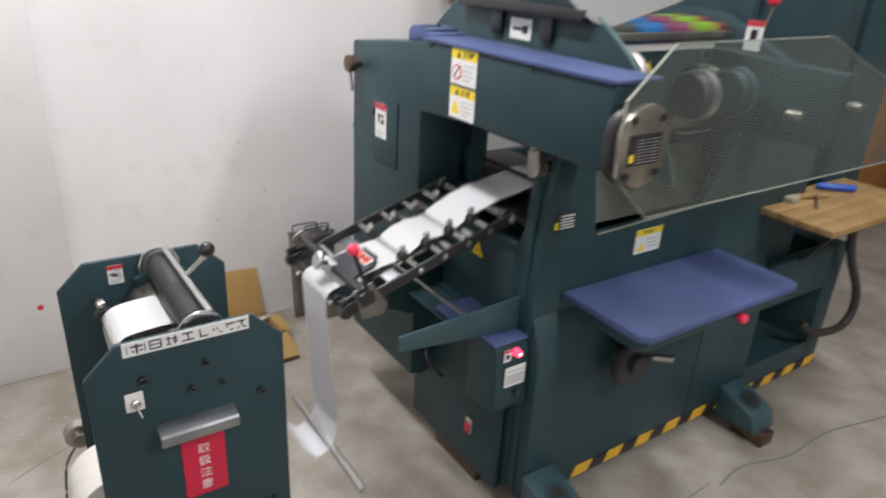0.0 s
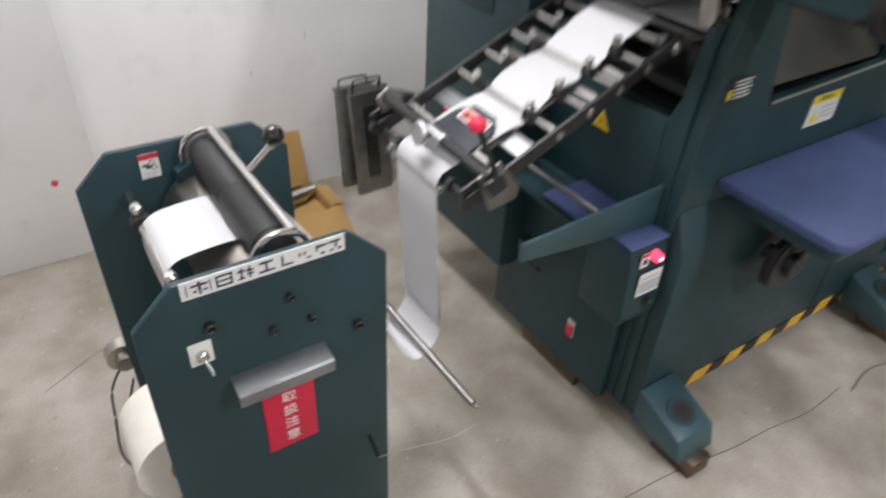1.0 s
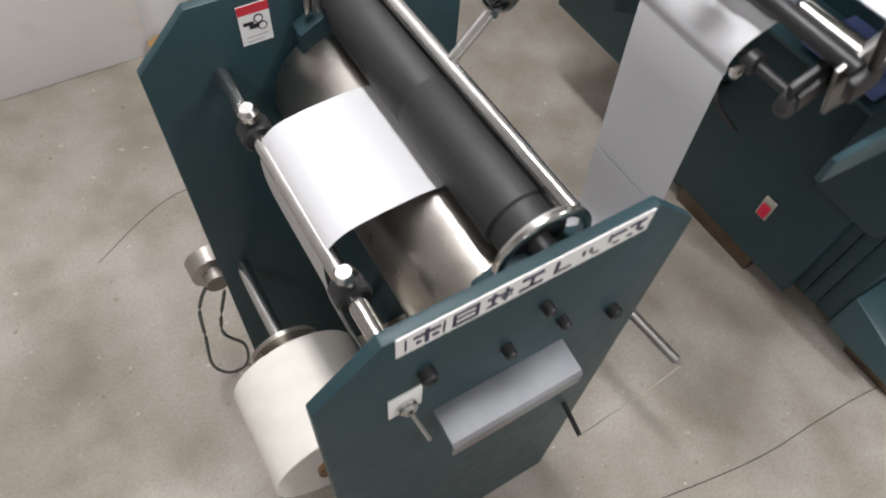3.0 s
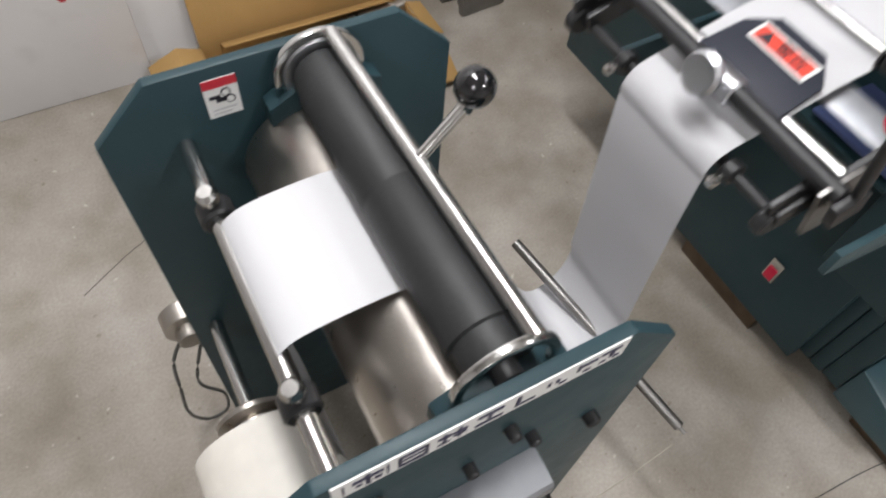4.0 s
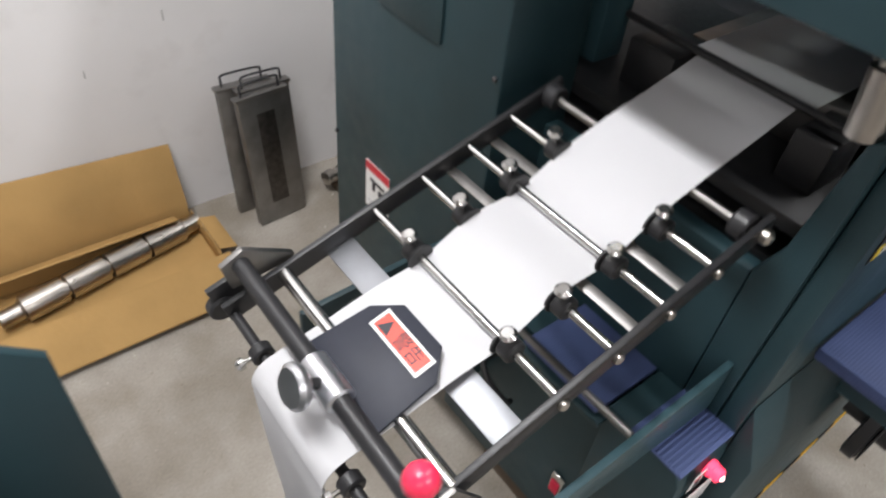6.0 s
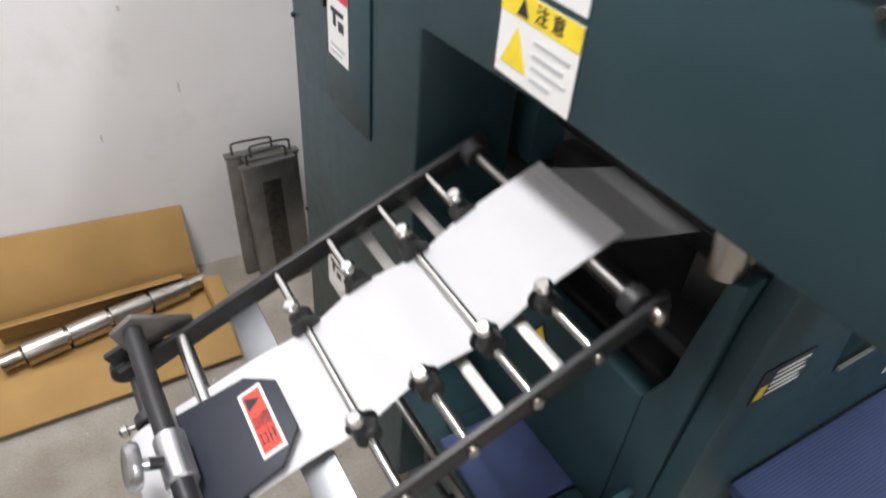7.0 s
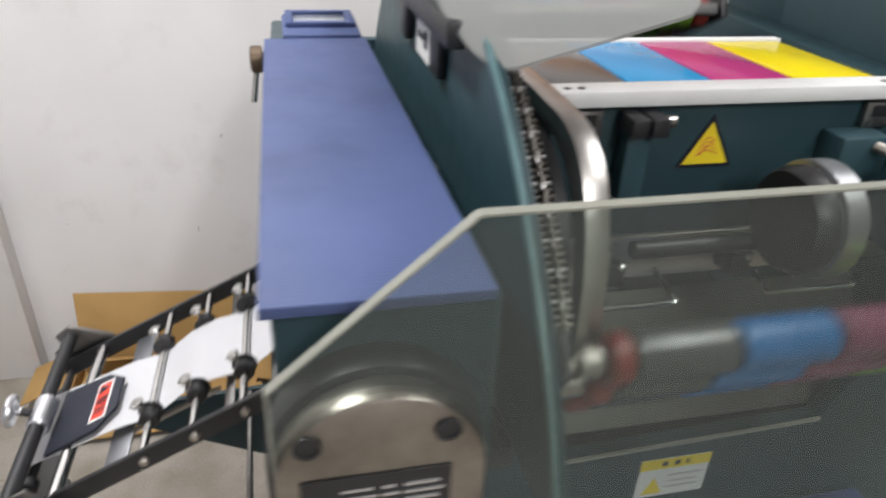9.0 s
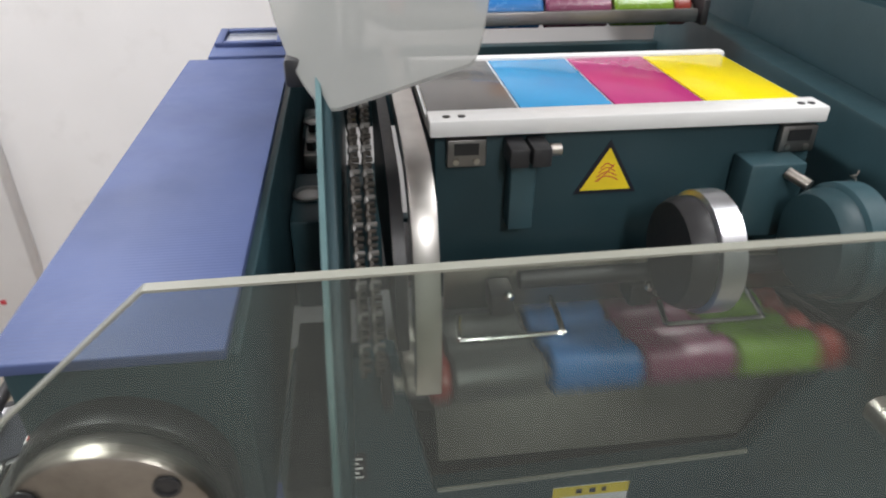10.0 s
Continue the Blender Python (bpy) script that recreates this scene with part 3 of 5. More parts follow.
    sheet_label("maker_plate", m, face_front(0.138, -0.0005, 0.900), 0.075, 0.048, [(0.28, 0.95 - 0.07 * (i % 2), 0.1 + 0.17 * i, 0.16 + 0.17 * i, WHITE) for i in range(5)] + [(0.05, 0.2, 0.1, 0.5, YELLOW)], BLACK, "dark maker's plate")
    triangle_sign(m, face_left(0.1015, 0.287, 0.740), 0.066)
    return m


def capsule(cx, cz, half_h, r, y0, y1, bm=None):
    pts = []
    for k in range(17):
        a = math.pi * k / 16
        pts.append((cx + r * math.cos(a), cz + half_h - r + r * math.sin(a)))
    for k in range(17):
        a = math.pi + math.pi * k / 16
        pts.append((cx + r * math.cos(a), cz - half_h + r + r * math.sin(a)))
    return prism(pts, "y", y0, y1, 0.003, bm)


def arc(cy, cz, r, a0, a1, n=24):
    return [(cy + r * math.cos(radians(a0 + (a1 - a0) * k / n)), cz + r * math.sin(radians(a0 + (a1 - a0) * k / n))) for k in range(n + 1)]


def press_top(m):
    """Printing bed, cams, guards and inside works above the body."""
    disc = part("cam_plate", prism(arc(0.27, 0.885, 0.60, 21, 159, 60), "x", 0.194, 0.206, 0.002), TEAL, m, "large round teal side plate")
    # thin band along the plate's edge, lighter cyan than its face
    part("cam_rim", prism(arc(0.27, 0.885, 0.603, 60, 159, 50) + arc(0.27, 0.885, 0.596, 159, 60, 50), "x", 0.1925, 0.1975, 0), CAMEDGE, m)
    for y, z in ((0.125, 1.245), (0.40, 1.235)):
        br = part("bearing_block", box(0.1475, 0.1875, y - 0.065, y + 0.065, 1.13, z, 0.004), TEAL, m)
        part("bearing", lathe((0.167, y, z + 0.0005), (0.167, y, z + 0.015), [(0, 0.0195), (0.003, 0.0195), (0.004, 0.016), (0.001, 0.014)], 24), DARKSTEEL, br)
    part("linkage", box(0.157, 0.177, 0.22, 0.325, 1.236, 1.256, 0.003), DARKSTEEL, m)
    for y in (0.24, 0.305):
        part("bolt", lathe((0.167, y, 1.2565), (0.167, y, 1.27), [(0, 0.007), (0.01, 0.007), (0.011, 0.005)], 6), BLACK, m)
    part("gap_plate", box(0.1475, 0.1875, -0.2, 0.04, 1.10, 1.125, 0.003), BLACK, m)
    # chain round the cam
    way = arc(0.27, 0.885, 0.556, 78, 143, 96)
    for k, ((y, z), (y2, z2)) in enumerate(zip(way, way[1:])):
        for x in (0.218, 0.230):
            xa = x + 0.001 * (k % 2)
            bm = rod((xa, y, z), (xa + 0.009 - 0.002 * (k % 2), y, z), 0.0027, 7)
            part("chain_link", rod((xa + 0.001, y, z), (xa + 0.001, y2, z2), 0.0026, 6, bm), CHAINSTEEL if k % 4 else DARKSTEEL, m)
    # curved bright track beside the bed
    outer = [(0.40, 1.357), (0.15, 1.357), (0.04, 1.356), (-0.040, 1.348), (-0.088, 1.314), (-0.114, 1.25), (-0.121, 1.19), (-0.120, 1.145)]
    inner = [(y + 0.022, z - (0.022 if z > 1.3 else 0.006)) for y, z in outer]
    part("track", prism(curve_line(outer, 6) + curve_line(inner, 6)[::-1], "x", 0.268, 0.292, 0.0008), TRACKSTEEL, m, "curved bright track strip")
    part("track_web", prism(curve_line(inner[:7], 5) + [(0.40, 1.115)], "x", 0.252, 0.264, 0), BLACK, m)
    # bed
    bed = part("bed", box(0.312, 0.775, 0.105, 0.40, 1.10, 1.322, 0.004), TEAL, m)
    part("bed_clamp", box(0.395, 0.425, 0.076, 0.104, 1.21, 1.31, 0.003), TEAL_LIGHT, bed)
    part("clamp_block", box(0.39, 0.412, 0.06, 0.1, 1.295, 1.318, 0.003), BLACK, bed)
    part("clamp_block", box(0.415, 0.437, 0.06, 0.1, 1.295, 1.318, 0.003), BLACK, bed)
    part("clamp_pin", rod((0.438, 0.08, 1.308), (0.452, 0.08, 1.308), 0.007), STEEL, bed)
    for x in (0.325, 0.725):
        b = part("plate_lock", box(x, x + 0.045, 0.094, 0.104, 1.285, 1.318, 0.002), DARKSTEEL, bed)
        part("lock_window", box(x + 0.008, x + 0.036, 0.0925, 0.0935, 1.30, 1.314, 0), TAPEBLACK, b)
        for dx in (0.01, 0.034):
            part("screw", lathe((x + dx, 0.0935, 1.292), (x + dx, 0.0915, 1.292), [(0, 0.004), (0.0015, 0.0035)], 10), STEEL, b)
    triangle_sign(m, face_front(0.480, 0.1045, 1.239), 0.078)
    tray = part("plate_frame", box(0.305, 0.775, 0.09, 0.128, 1.3225, 1.342, 0.003), WHITE, m, "white painted plate frame bar")
    for x in (0.325, 0.342, 0.745, 0.758):
        part("frame_hole", lathe((x, 0.104, 1.342), (x, 0.104, 1.343), [(0, 0.0045), (0.0006, 0.0045)], 12), TAPEBLACK, tray)
    part("plate_frame", box(0.305, 0.775, 0.345, 0.362, 1.3225, 1.340, 0.002), WHITE, m)
    edges = (0.307, 0.416, 0.531, 0.645, 0.768)
    part("plate_bed", box(0.305, 0.772, 0.1285, 0.3445, 1.3225, 1.334, 0), WHITE, m)
    for i, mt in enumerate((PK, PB, PM, PY)):
        part("printing_plate", box(edges[i] + 0.002, edges[i + 1] - 0.002, 0.132, 0.342, 1.3345, 1.337, 0.0005), mt, m, ("grey-black", "cyan blue", "magenta", "yellow")[i] + " inked printing plate")
    # shaft and wheels in front of the bed
    part("cross_shaft", rod((0.400, 0.03, 1.17), (0.86, 0.03, 1.17), 0.011), BLACK, m)
    for x, dark, rim_mat in ((0.552, BLACK, ALU), (0.715, TEAL, TEAL_LIGHT)):
        wh = part("cam_wheel", lathe((x, -0.012, 1.220), (x + 0.05, -0.012, 1.220), [(0, 0.03), (0.001, 0.056), (0.012, 0.062), (0.03, 0.062)], 40), dark, m)
        part("wheel_rim", lathe((x + 0.026, -0.012, 1.220), (x + 0.06, -0.012, 1.220), [(0, 0.0625), (0.002, 0.068), (0.028, 0.068), (0.03, 0.062)], 40), rim_mat, wh)
    part("bearing_bracket", box(0.675, 0.745, 0.06, 0.104, 1.19, 1.285, 0.004), TEAL_LIGHT, m)
    part("grease_nipple", rod((0.72, 0.06, 1.275), (0.735, 0.035, 1.268), 0.007), STEEL, m)
    part("spring", cable([(0.80 + 0.004 * math.cos(k * 2.1), 0.05 + 0.004 * math.sin(k * 2.1), 1.14 + 0.0035 * k) for k in range(40)], 0.0011, None, 5, 2), STEEL, m)
    # lower works seen through the guard
    part("inner_panel", box(0.32, 0.858, 0.07, 0.08, 1.105, 1.165, 0.002), STEEL, m)
    part("drip_sheet", prism([(0.15, 1.03), (0.154, 1.03), (0.10, 0.95), (0.036, 0.878), (0.033, 0.882), (0.096, 0.952)], "x", 0.31, 0.855, 0.0005), DRIPSTEEL, m, "dark oily drip sheet")
    for x0 in (0.329, 0.575):
        part("wire_handle", cable([(x0 + 0.003, 0.03, 1.125), (x0, 0.0, 1.116), (x0 + 0.01, -0.003, 1.115), (x0 + 0.11, -0.003, 1.115), (x0 + 0.12, 0.0, 1.117), (x0 + 0.118, 0.05, 1.13)], 0.0035, None, 8, 5), CHROME, m)
    for x0 in (0.37, 0.54):
        part("catch", box(x0, x0 + 0.028, 0.03, 0.069, 1.12, 1.15, 0.003), BLACK, m)
        part("catch_screw", ball((x0 + 0.02, 0.028, 1.15), 0.007, 10), CHROME, m)
    # clear front guard
    outline = [(-0.004, 1.15), (-0.004, 1.298), (0.111, 1.400), (0.66, 1.404), (0.86, 1.33), (1.12, 1.25), (1.12, 1.05), (0.106, 1.048)]
    g = part("front_guard", prism(outline, "y", -0.300, -0.294, 0), GUARD, m, "clear plastic front guard with clipped corners", 0)
    for i in range(len(outline)):
        a, b = outline[i], outline[(i + 1) % len(outline)]
        d = Vector((b[0] - a[0], b[1] - a[1]))
        nrm = Vector((d.y, -d.x)).normalized() * 0.0008
        part("guard_edge", prism([(a[0] - nrm.x, a[1] - nrm.y), (b[0] - nrm.x, b[1] - nrm.y), (b[0] + nrm.x, b[1] + nrm.y), (a[0] + nrm.x, a[1] + nrm.y)], "y", -0.3008, -0.2932, 0), GUARDEDGE, g)
    part("guard_stay", rod((0.62, -0.293, 1.22), (0.62, -0.257, 1.22), 0.012), STEEL, m)
    part("guard_stay", rod((0.90, -0.293, 1.22), (0.90, -0.257, 1.22), 0.012), STEEL, m)
    # milky cover over the rollers, lifted
    sm, rows = bmesh.new(), []
    for i in range(25):
        t = (i / 24) ** 1.6
        # the sheet rises backwards; its near end is rounded
        inset = 0.075 * (1 - math.sqrt(max(0.0, 1 - (1 - min(1, t * 4)) ** 2)))
        a = Vector((0.176, -0.006, 1.380)).lerp(Vector((0.09, 0.30, 1.56)), t) + Vector((0, 0, 0.05 * math.sin(math.pi * t)))
        b = Vector((0.322, -0.152, 1.474)).lerp(Vector((0.40, 0.30, 1.66)), t) + Vector((0, 0, 0.05 * math.sin(math.pi * t)))
        d = (b - a).normalized()
        a, b = a + d * inset * 0.75, b - d * inset * 0.3
        up = Vector((0, 0, 0.003))
        rows.append([sm.verts.new(v) for v in (a, b, b + up, a + up)])
    for a, b in zip(rows, rows[1:]):
        for k in range(4):
            sm.faces.new((a[k], a[(k + 1) % 4], b[(k + 1) % 4], b[k]))
    sm.faces.new(rows[0])
    sm.faces.new(rows[-1])
    part("milky_cover", sm, SMOKE, m, "milky translucent plastic cover")
    part("cover_arm", box(0.164, 0.184, 0.02, 0.52, 1.405, 1.432, 0.004), BLACK, m)
    for y in (0.135, 0.335):
        part("cover_bracket", box(0.182, 0.1935, y, y + 0.045, 1.345, 1.404, 0.003), BLACK, m)
    sheet_label("arrow_label", m, face_left(0.1925, 0.306, 1.338), 0.085, 0.052, ((0.15, 0.6, 0.42, 0.58, INK), (0.6, 0.85, 0.3, 0.7, INK)), label="white label with a black arrow")
    # far end of the press
    part("far_tower", box(0.97, 1.62, 0.12, 0.79, 1.10, 1.62, 0.006), TEAL, m)
    part("far_unit", box(1.665, 1.95, 0.12, 0.79, 0.66, 1.60, 0.006), TEAL, m)
    part("far_leg", box(1.87, 1.945, 0.62, 0.78, 0.0, 0.659, 0.004), TEAL, m)
    part("far_cover", prism([(-0.05, 1.10), (-0.05, 1.30), (0.20, 1.42), (0.55, 1.42), (0.55, 1.10)], "x", 0.925, 0.96, 0.004), TEAL, m)
    sheet_label("pinch_label", m, face_left(0.924, 0.10, 1.315), 0.055, 0.085, ((0, 1, 0.8, 1, REDINK), (0.3, 0.7, 0.35, 0.7, INK)), label="white pinch hazard label with a red head")
    part("far_lever_ball", ball((1.0, 0.08, 1.46), 0.02), REDBALL, m, "red plastic lever ball")
    part("far_lever", rod((1.0, 0.08, 1.44), (1.01, 0.12, 1.30), 0.005), CHROME, m)


def hand_wheel():
    w = thing("hand_wheel", "dark steel hand wheel with bright folding handle on the press", "hand wheel", pose(0.41, -0.11, 0.49))
    part("hub", lathe((0, 0.054, 0), (0, -0.03, 0), [(0, 0.02), (0.05, 0.02), (0.055, 0.03), (0.08, 0.03), (0.084, 0.022)], 24), BLACK, w)
    part("wheel_disc", lathe((0, 0.02, 0), (0, -0.02, 0), [(0, 0.066), (0.003, 0.074), (0.02, 0.074), (0.024, 0.066), (0.018, 0.056), (0.018, 0.032)], 36), BLACK, w)
    part("wheel_ring", lathe((0, -0.0045, 0), (0, -0.02, 0), [(0, 0.060), (0.001, 0.070), (0.003, 0.070), (0.004, 0.060)], 36), BLACK, w)
    part("handle", rod((0.046, -0.024, 0.026), (0.072, -0.075, 0.042), 0.009, 16), CHROME, w)
    part("handle_lug", box(0.02, 0.05, -0.03, -0.02, 0.004, 0.034, 0.003), BLACK, w)
    return w


ROLLER_BANDS = ((0.262, 0.285, 3), (0.288, 0.312, 4), (0.314, 0.420, 0), (0.426, 0.530, 1), (0.535, 0.642, 2), (0.647, 0.745, 5), (0.747, 0.775, 4))


def ink_carriage():
    """Ink rollers that run to and fro over the plates."""
    c = thing("ink_roller_carriage", "bank of ink rollers with black, cyan, magenta and green bands", "ink rollers", pose(0, 0.2, 1.37), "ink roller banks")
    mats = {0: INKK, 1: INKB, 2: INKM, 3: STEEL, 4: INKR, 5: INKG}
    for dy, dz, r in ((-0.03, 0.0, 0.026), (0.03, 0.006, 0.026), (0.09, 0.002, 0.026)):
        roller = part("roller", rod((0.25, dy, dz), (0.79, dy, dz), 0.008), STEEL, c)
        for x0, x1, k in ROLLER_BANDS:
            part("ink_band", rod((x0, dy, dz), (x1, dy, dz), r if k not in (3,) else r * 0.6, 28), mats[k], roller)
    part("carrier_bar", box(0.27, 0.78, -0.068, -0.060, -0.014, 0.006, 0.002), DARKSTEEL, c)
    for x in (0.242, 0.792):
        part("carrier_end", box(x - 0.006, x + 0.006, -0.07, 0.12, -0.02, 0.02, 0.003), BLACK, c)
    return c


def infeed(m):
    """Fixed wedge arms, drive box and control box below the swinging ramp."""
    i = thing("infeed_stand", "dark teal infeed stand with a sloping trough beside the press", "machine stand")
    # front arm in the paler teal, rear arm in the darker one
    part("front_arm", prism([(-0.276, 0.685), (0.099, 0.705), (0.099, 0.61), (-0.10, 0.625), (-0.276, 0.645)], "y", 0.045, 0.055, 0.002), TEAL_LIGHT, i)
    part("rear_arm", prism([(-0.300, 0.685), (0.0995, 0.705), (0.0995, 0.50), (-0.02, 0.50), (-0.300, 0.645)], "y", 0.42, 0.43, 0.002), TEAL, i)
    part("tray_floor", box(-0.028, 0.0715, 0.12, 0.4195, 0.572, 0.5805, 0.0015), TEAL, i)
    part("tray", box(-0.026, 0.1005, 0.13, 0.275, 0.592, 0.60, 0.002), BLUE, i, "blue inner tray")
    part("tray_post", box(0.0, 0.06, 0.2, 0.3, 0.582, 0.5915, 0.001), TEAL, i)
    part("tie_rod", rod((-0.085, 0.419, 0.69), (-0.078, 0.056, 0.69), 0.005), DARKSTEEL, i)
    part("drive_box", box(0.072, 0.098, 0.056, 0.52, 0.05, 0.588, 0.004), TEAL, i)
    part("drive_bracket", box(0.03, 0.0715, 0.44, 0.5, 0.25, 0.34, 0.003), BLACK, i)
    part("drive_foot", box(0.08, 0.105, 0.15, 0.38, 0.0, 0.0445, 0.002), BRASS, i)
    part("drive_hook", cable([(0.07, 0.40, 0.36), (0.04, 0.40, 0.36), (0.03, 0.37, 0.34), (0.04, 0.33, 0.315), (0.055, 0.33, 0.302)], 0.006, None, 8, 4), BLACK, i)
    sw = part("switch", box(0.064, 0.0718, 0.174, 0.204, 0.168, 0.228, 0.004), CHROME, i, "red rocker switch in a bright rim")
    part("switch_key", box(0.060, 0.0645, 0.179, 0.199, 0.175, 0.208, 0.0015), REDTAG, sw)
    ctl = part("control_box", prism([(0.125, 0.39), (0.125, 0.602), (0.012, 0.602), (-0.002, 0.575), (-0.012, 0.42), (0.0, 0.39)], "x", -0.008, 0.099, 0.003), TEAL, i)
    lid = part("lid", box(-0.014, 0.099, 0.0, 0.084, 0.6025, 0.6065, 0.001), BLUE, ctl, "ribbed blue lid")
    for k in range(11):
        part("rib", box(-0.011, 0.096, 0.004 + 0.007 * k, 0.0075 + 0.007 * k, 0.6065, 0.609, 0.0008), BLUE, lid)
    for k, (dx, dz, nm) in enumerate(((0.052, 0.577, "lamp"),)):
        part("signal_lamp", lathe((dx, -0.004, dz), (dx, -0.026, dz), [(0, 0.012), (0.008, 0.012), (0.009, 0.0105), (0.019, 0.0105), (0.022, 0.007)], 20), REDLIT, ctl, "lit red push button")
        part("lamp_core", ball((dx - 0.001, -0.0255, dz + 0.001), 0.0045, 10), LITCORE, ctl)
    sheet_label("pinch_label", ctl, face_front(0.012, -0.008, 0.555), 0.024, 0.036, ((0, 1, 0.75, 1, REDINK), (0.25, 0.75, 0.2, 0.6, INK)))
    sheet_label("print_card", ctl, face_front(0.018, -0.0115, 0.475), 0.068, 0.062, ((0.06, 0.94, 0.12, 0.62, GREYINK), (0.1, 0.9, 0.72, 0.8, GREYINK)), WHITE, "worn white instruction card")
    part("knob", lathe((0.06, -0.012, 0.452), (0.06, -0.028, 0.452), [(0, 0.008), (0.012, 0.008), (0.014, 0.006)], 14), BLACK, ctl)
    return i


# ---- the swinging infeed ramp; its own space: x along the ramp, z square to it ----
RAMP_AT = (-0.497, 0.0, 0.862)


def ramp_thing():
    r = thing("infeed_ramp", "black slatted infeed ramp carrying the white paper web", "paper feeder", pose(*RAMP_AT, 0, -23.5, 0))
    for y in (0.084, 0.402):
        part("rail", box(0.075, 0.583, y, y + 0.008, -0.132, -0.104, 0.0015), BLACK, r)
    us = (0.280, 0.352, 0.424, 0.494)
    for k, u in enumerate(us):
        spans = ((0.092, 0.402),) if k % 2 == 0 else ((0.092, 0.172), (0.318, 0.402))
        for a, b in spans:
            part("cross_rod", rod((u, a, -0.112), (u, b, -0.112), 0.0052), CHROME, r)
        for y in (0.158, 0.322):
            col = part("collar", rod((u, y - 0.009, -0.112), (u, y + 0.009, -0.112), 0.0135), BLACK, r)
            part("web_guide", rod((u, y + (0.010 if y < 0.2 else -0.013), -0.112), (u, y + (0.013 if y < 0.2 else -0.010), -0.112), 0.017), BLACK, col)
            part("thumb_screw", lathe((u, y, -0.100), (u, y, -0.07), [(0, 0.003), (0.012, 0.003), (0.013, 0.0085), (0.018, 0.0095), (0.021, 0.006)], 18), CHROME, col)
        part("rail_bolt", lathe((u, 0.084, -0.118), (u, 0.078, -0.118), [(0, 0.0065), (0.004, 0.0065), (0.006, 0.004)], 14), STEEL, r)
    part("rail_bolt", lathe((0.564, 0.084, -0.118), (0.564, 0.072, -0.118), [(0, 0.009), (0.008, 0.009), (0.012, 0.005)], 14), STEEL, r)
    for y in (0.104, 0.39):
        part("end_bearing", rod((0.556, y - 0.010, -0.112), (0.556, y + 0.010, -0.112), 0.0165), BLACK, r)
    part("rear_rod", rod((0.556, 0.092, -0.113), (0.556, 0.402, -0.113), 0.0055), DARKSTEEL, r)
    part("wide_slat", box(0.206, 0.242, 0.086, 0.402, -0.130, -0.127, 0.001), BRUSHED, r, "flat aluminium slat")
    for u in (0.385, 0.455):
        part("narrow_slat", box(u, u + 0.014, 0.086, 0.402, -0.131, -0.128, 0.001), DARKSTEEL, r)
    part("long_stay", rod((0.20, 0.20, -0.15), (0.36, 0.20, -0.15), 0.004), STEEL, r)
    # lower end: black bar, bright bar, clamp and warning flap
    part("bright_bar", rod((0.152, 0.086, -0.112), (0.152, 0.402, -0.112), 0.009), CHROME, r)
    part("black_bar", rod((0.118, 0.062, -0.078), (0.118, 0.42, -0.072), 0.0105), BLACK, r)
    part("bar_block", prism([(0.096, -0.098), (0.098, -0.060), (0.128, -0.054), (0.175, -0.104), (0.170, -0.112)], "y", 0.412, 0.420, 0.0015), DARKSTEEL, r)
    part("bar_block", box(0.102, 0.14, 0.050, 0.062, -0.108, -0.074, 0.003), BLACK, r)
    clampo = part("clamp", lathe((0.118, 0.205, -0.078), (0.118, 0.262, -0.078), [(0, 0.013), (0.002, 0.0155), (0.055, 0.0155), (0.057, 0.013)], 24), ALU, r)
    part("clamp_neck", rod((0.112, 0.231, -0.068), (0.098, 0.231, -0.052), 0.006), BLACK, clampo)
    part("clamp_knob", lathe((0.103, 0.231, -0.056), (0.080, 0.231, -0.038), [(0, 0.006), (0.006, 0.006), (0.008, 0.021), (0.012, 0.023), (0.016, 0.023), (0.02, 0.019), (0.019, 0.010)], 28), ALU, clampo)
    flap = part("warning_flap", prism([(0.122, 0.168), (0.122, 0.298), (0.200, 0.289), (0.228, 0.264), (0.228, 0.20), (0.200, 0.172)], "z", -0.1035, -0.0985, 0.0012), SLATE, r, "slate grey hinged flap with a red warning label")
    lb = part("warning_label", box(0, 0.082, 0, 0.026, 0, 0.0008, 0), WHITE, flap, "red warning label with a white rim")
    on_face(lb, Matrix(((0, 1, 0, 0.187), (-1, 0, 0, 0.271), (0, 0, 1, -0.0983), (0, 0, 0, 1))))
    part("red_field", box(0.004, 0.078, 0.003, 0.023, 0.0008, 0.0012, 0), ORANGE, lb)
    part("pictogram", prism([(0.008, 0.005), (0.026, 0.005), (0.017, 0.021)], "z", 0.0012, 0.0016, 0), INK, lb)
    lettering("警告", lb, pose(0.052, 0.0125, 0.0014), 0.020, INK)
    lever = part("lever", rod((0.128, 0.056, -0.1), (0.128, 0.057, 0.03), 0.0055), BLACK, r)
    part("lever_ball", ball((0.128, 0.057, 0.040), 0.0140, 24), REDBALL, lever, "red plastic lever ball")
    part("lever_bracket", prism([(0.10, -0.15), (0.155, -0.165), (0.17, -0.145), (0.15, -0.07), (0.10, -0.07)], "y", 0.070, 0.076, 0.001), DARKSTEEL, r)
    # guide rod under the web's turn
    for y in (0.157, 0.338):
        g = part("edge_guide", rod((0.082, y - 0.008, -0.125), (0.082, y + 0.008, -0.125), 0.013), BLACK, r)
        part("guide_screw", lathe((0.082, y, -0.125), (0.052, y, -0.118), [(0.01, 0.003), (0.02, 0.003), (0.021, 0.007), (0.027, 0.007), (0.03, 0.004)], 14), CHROME, g)
    part("guide_rod", rod((0.082, 0.09, -0.125), (0.082, 0.43, -0.125), 0.006), BLACK, r)
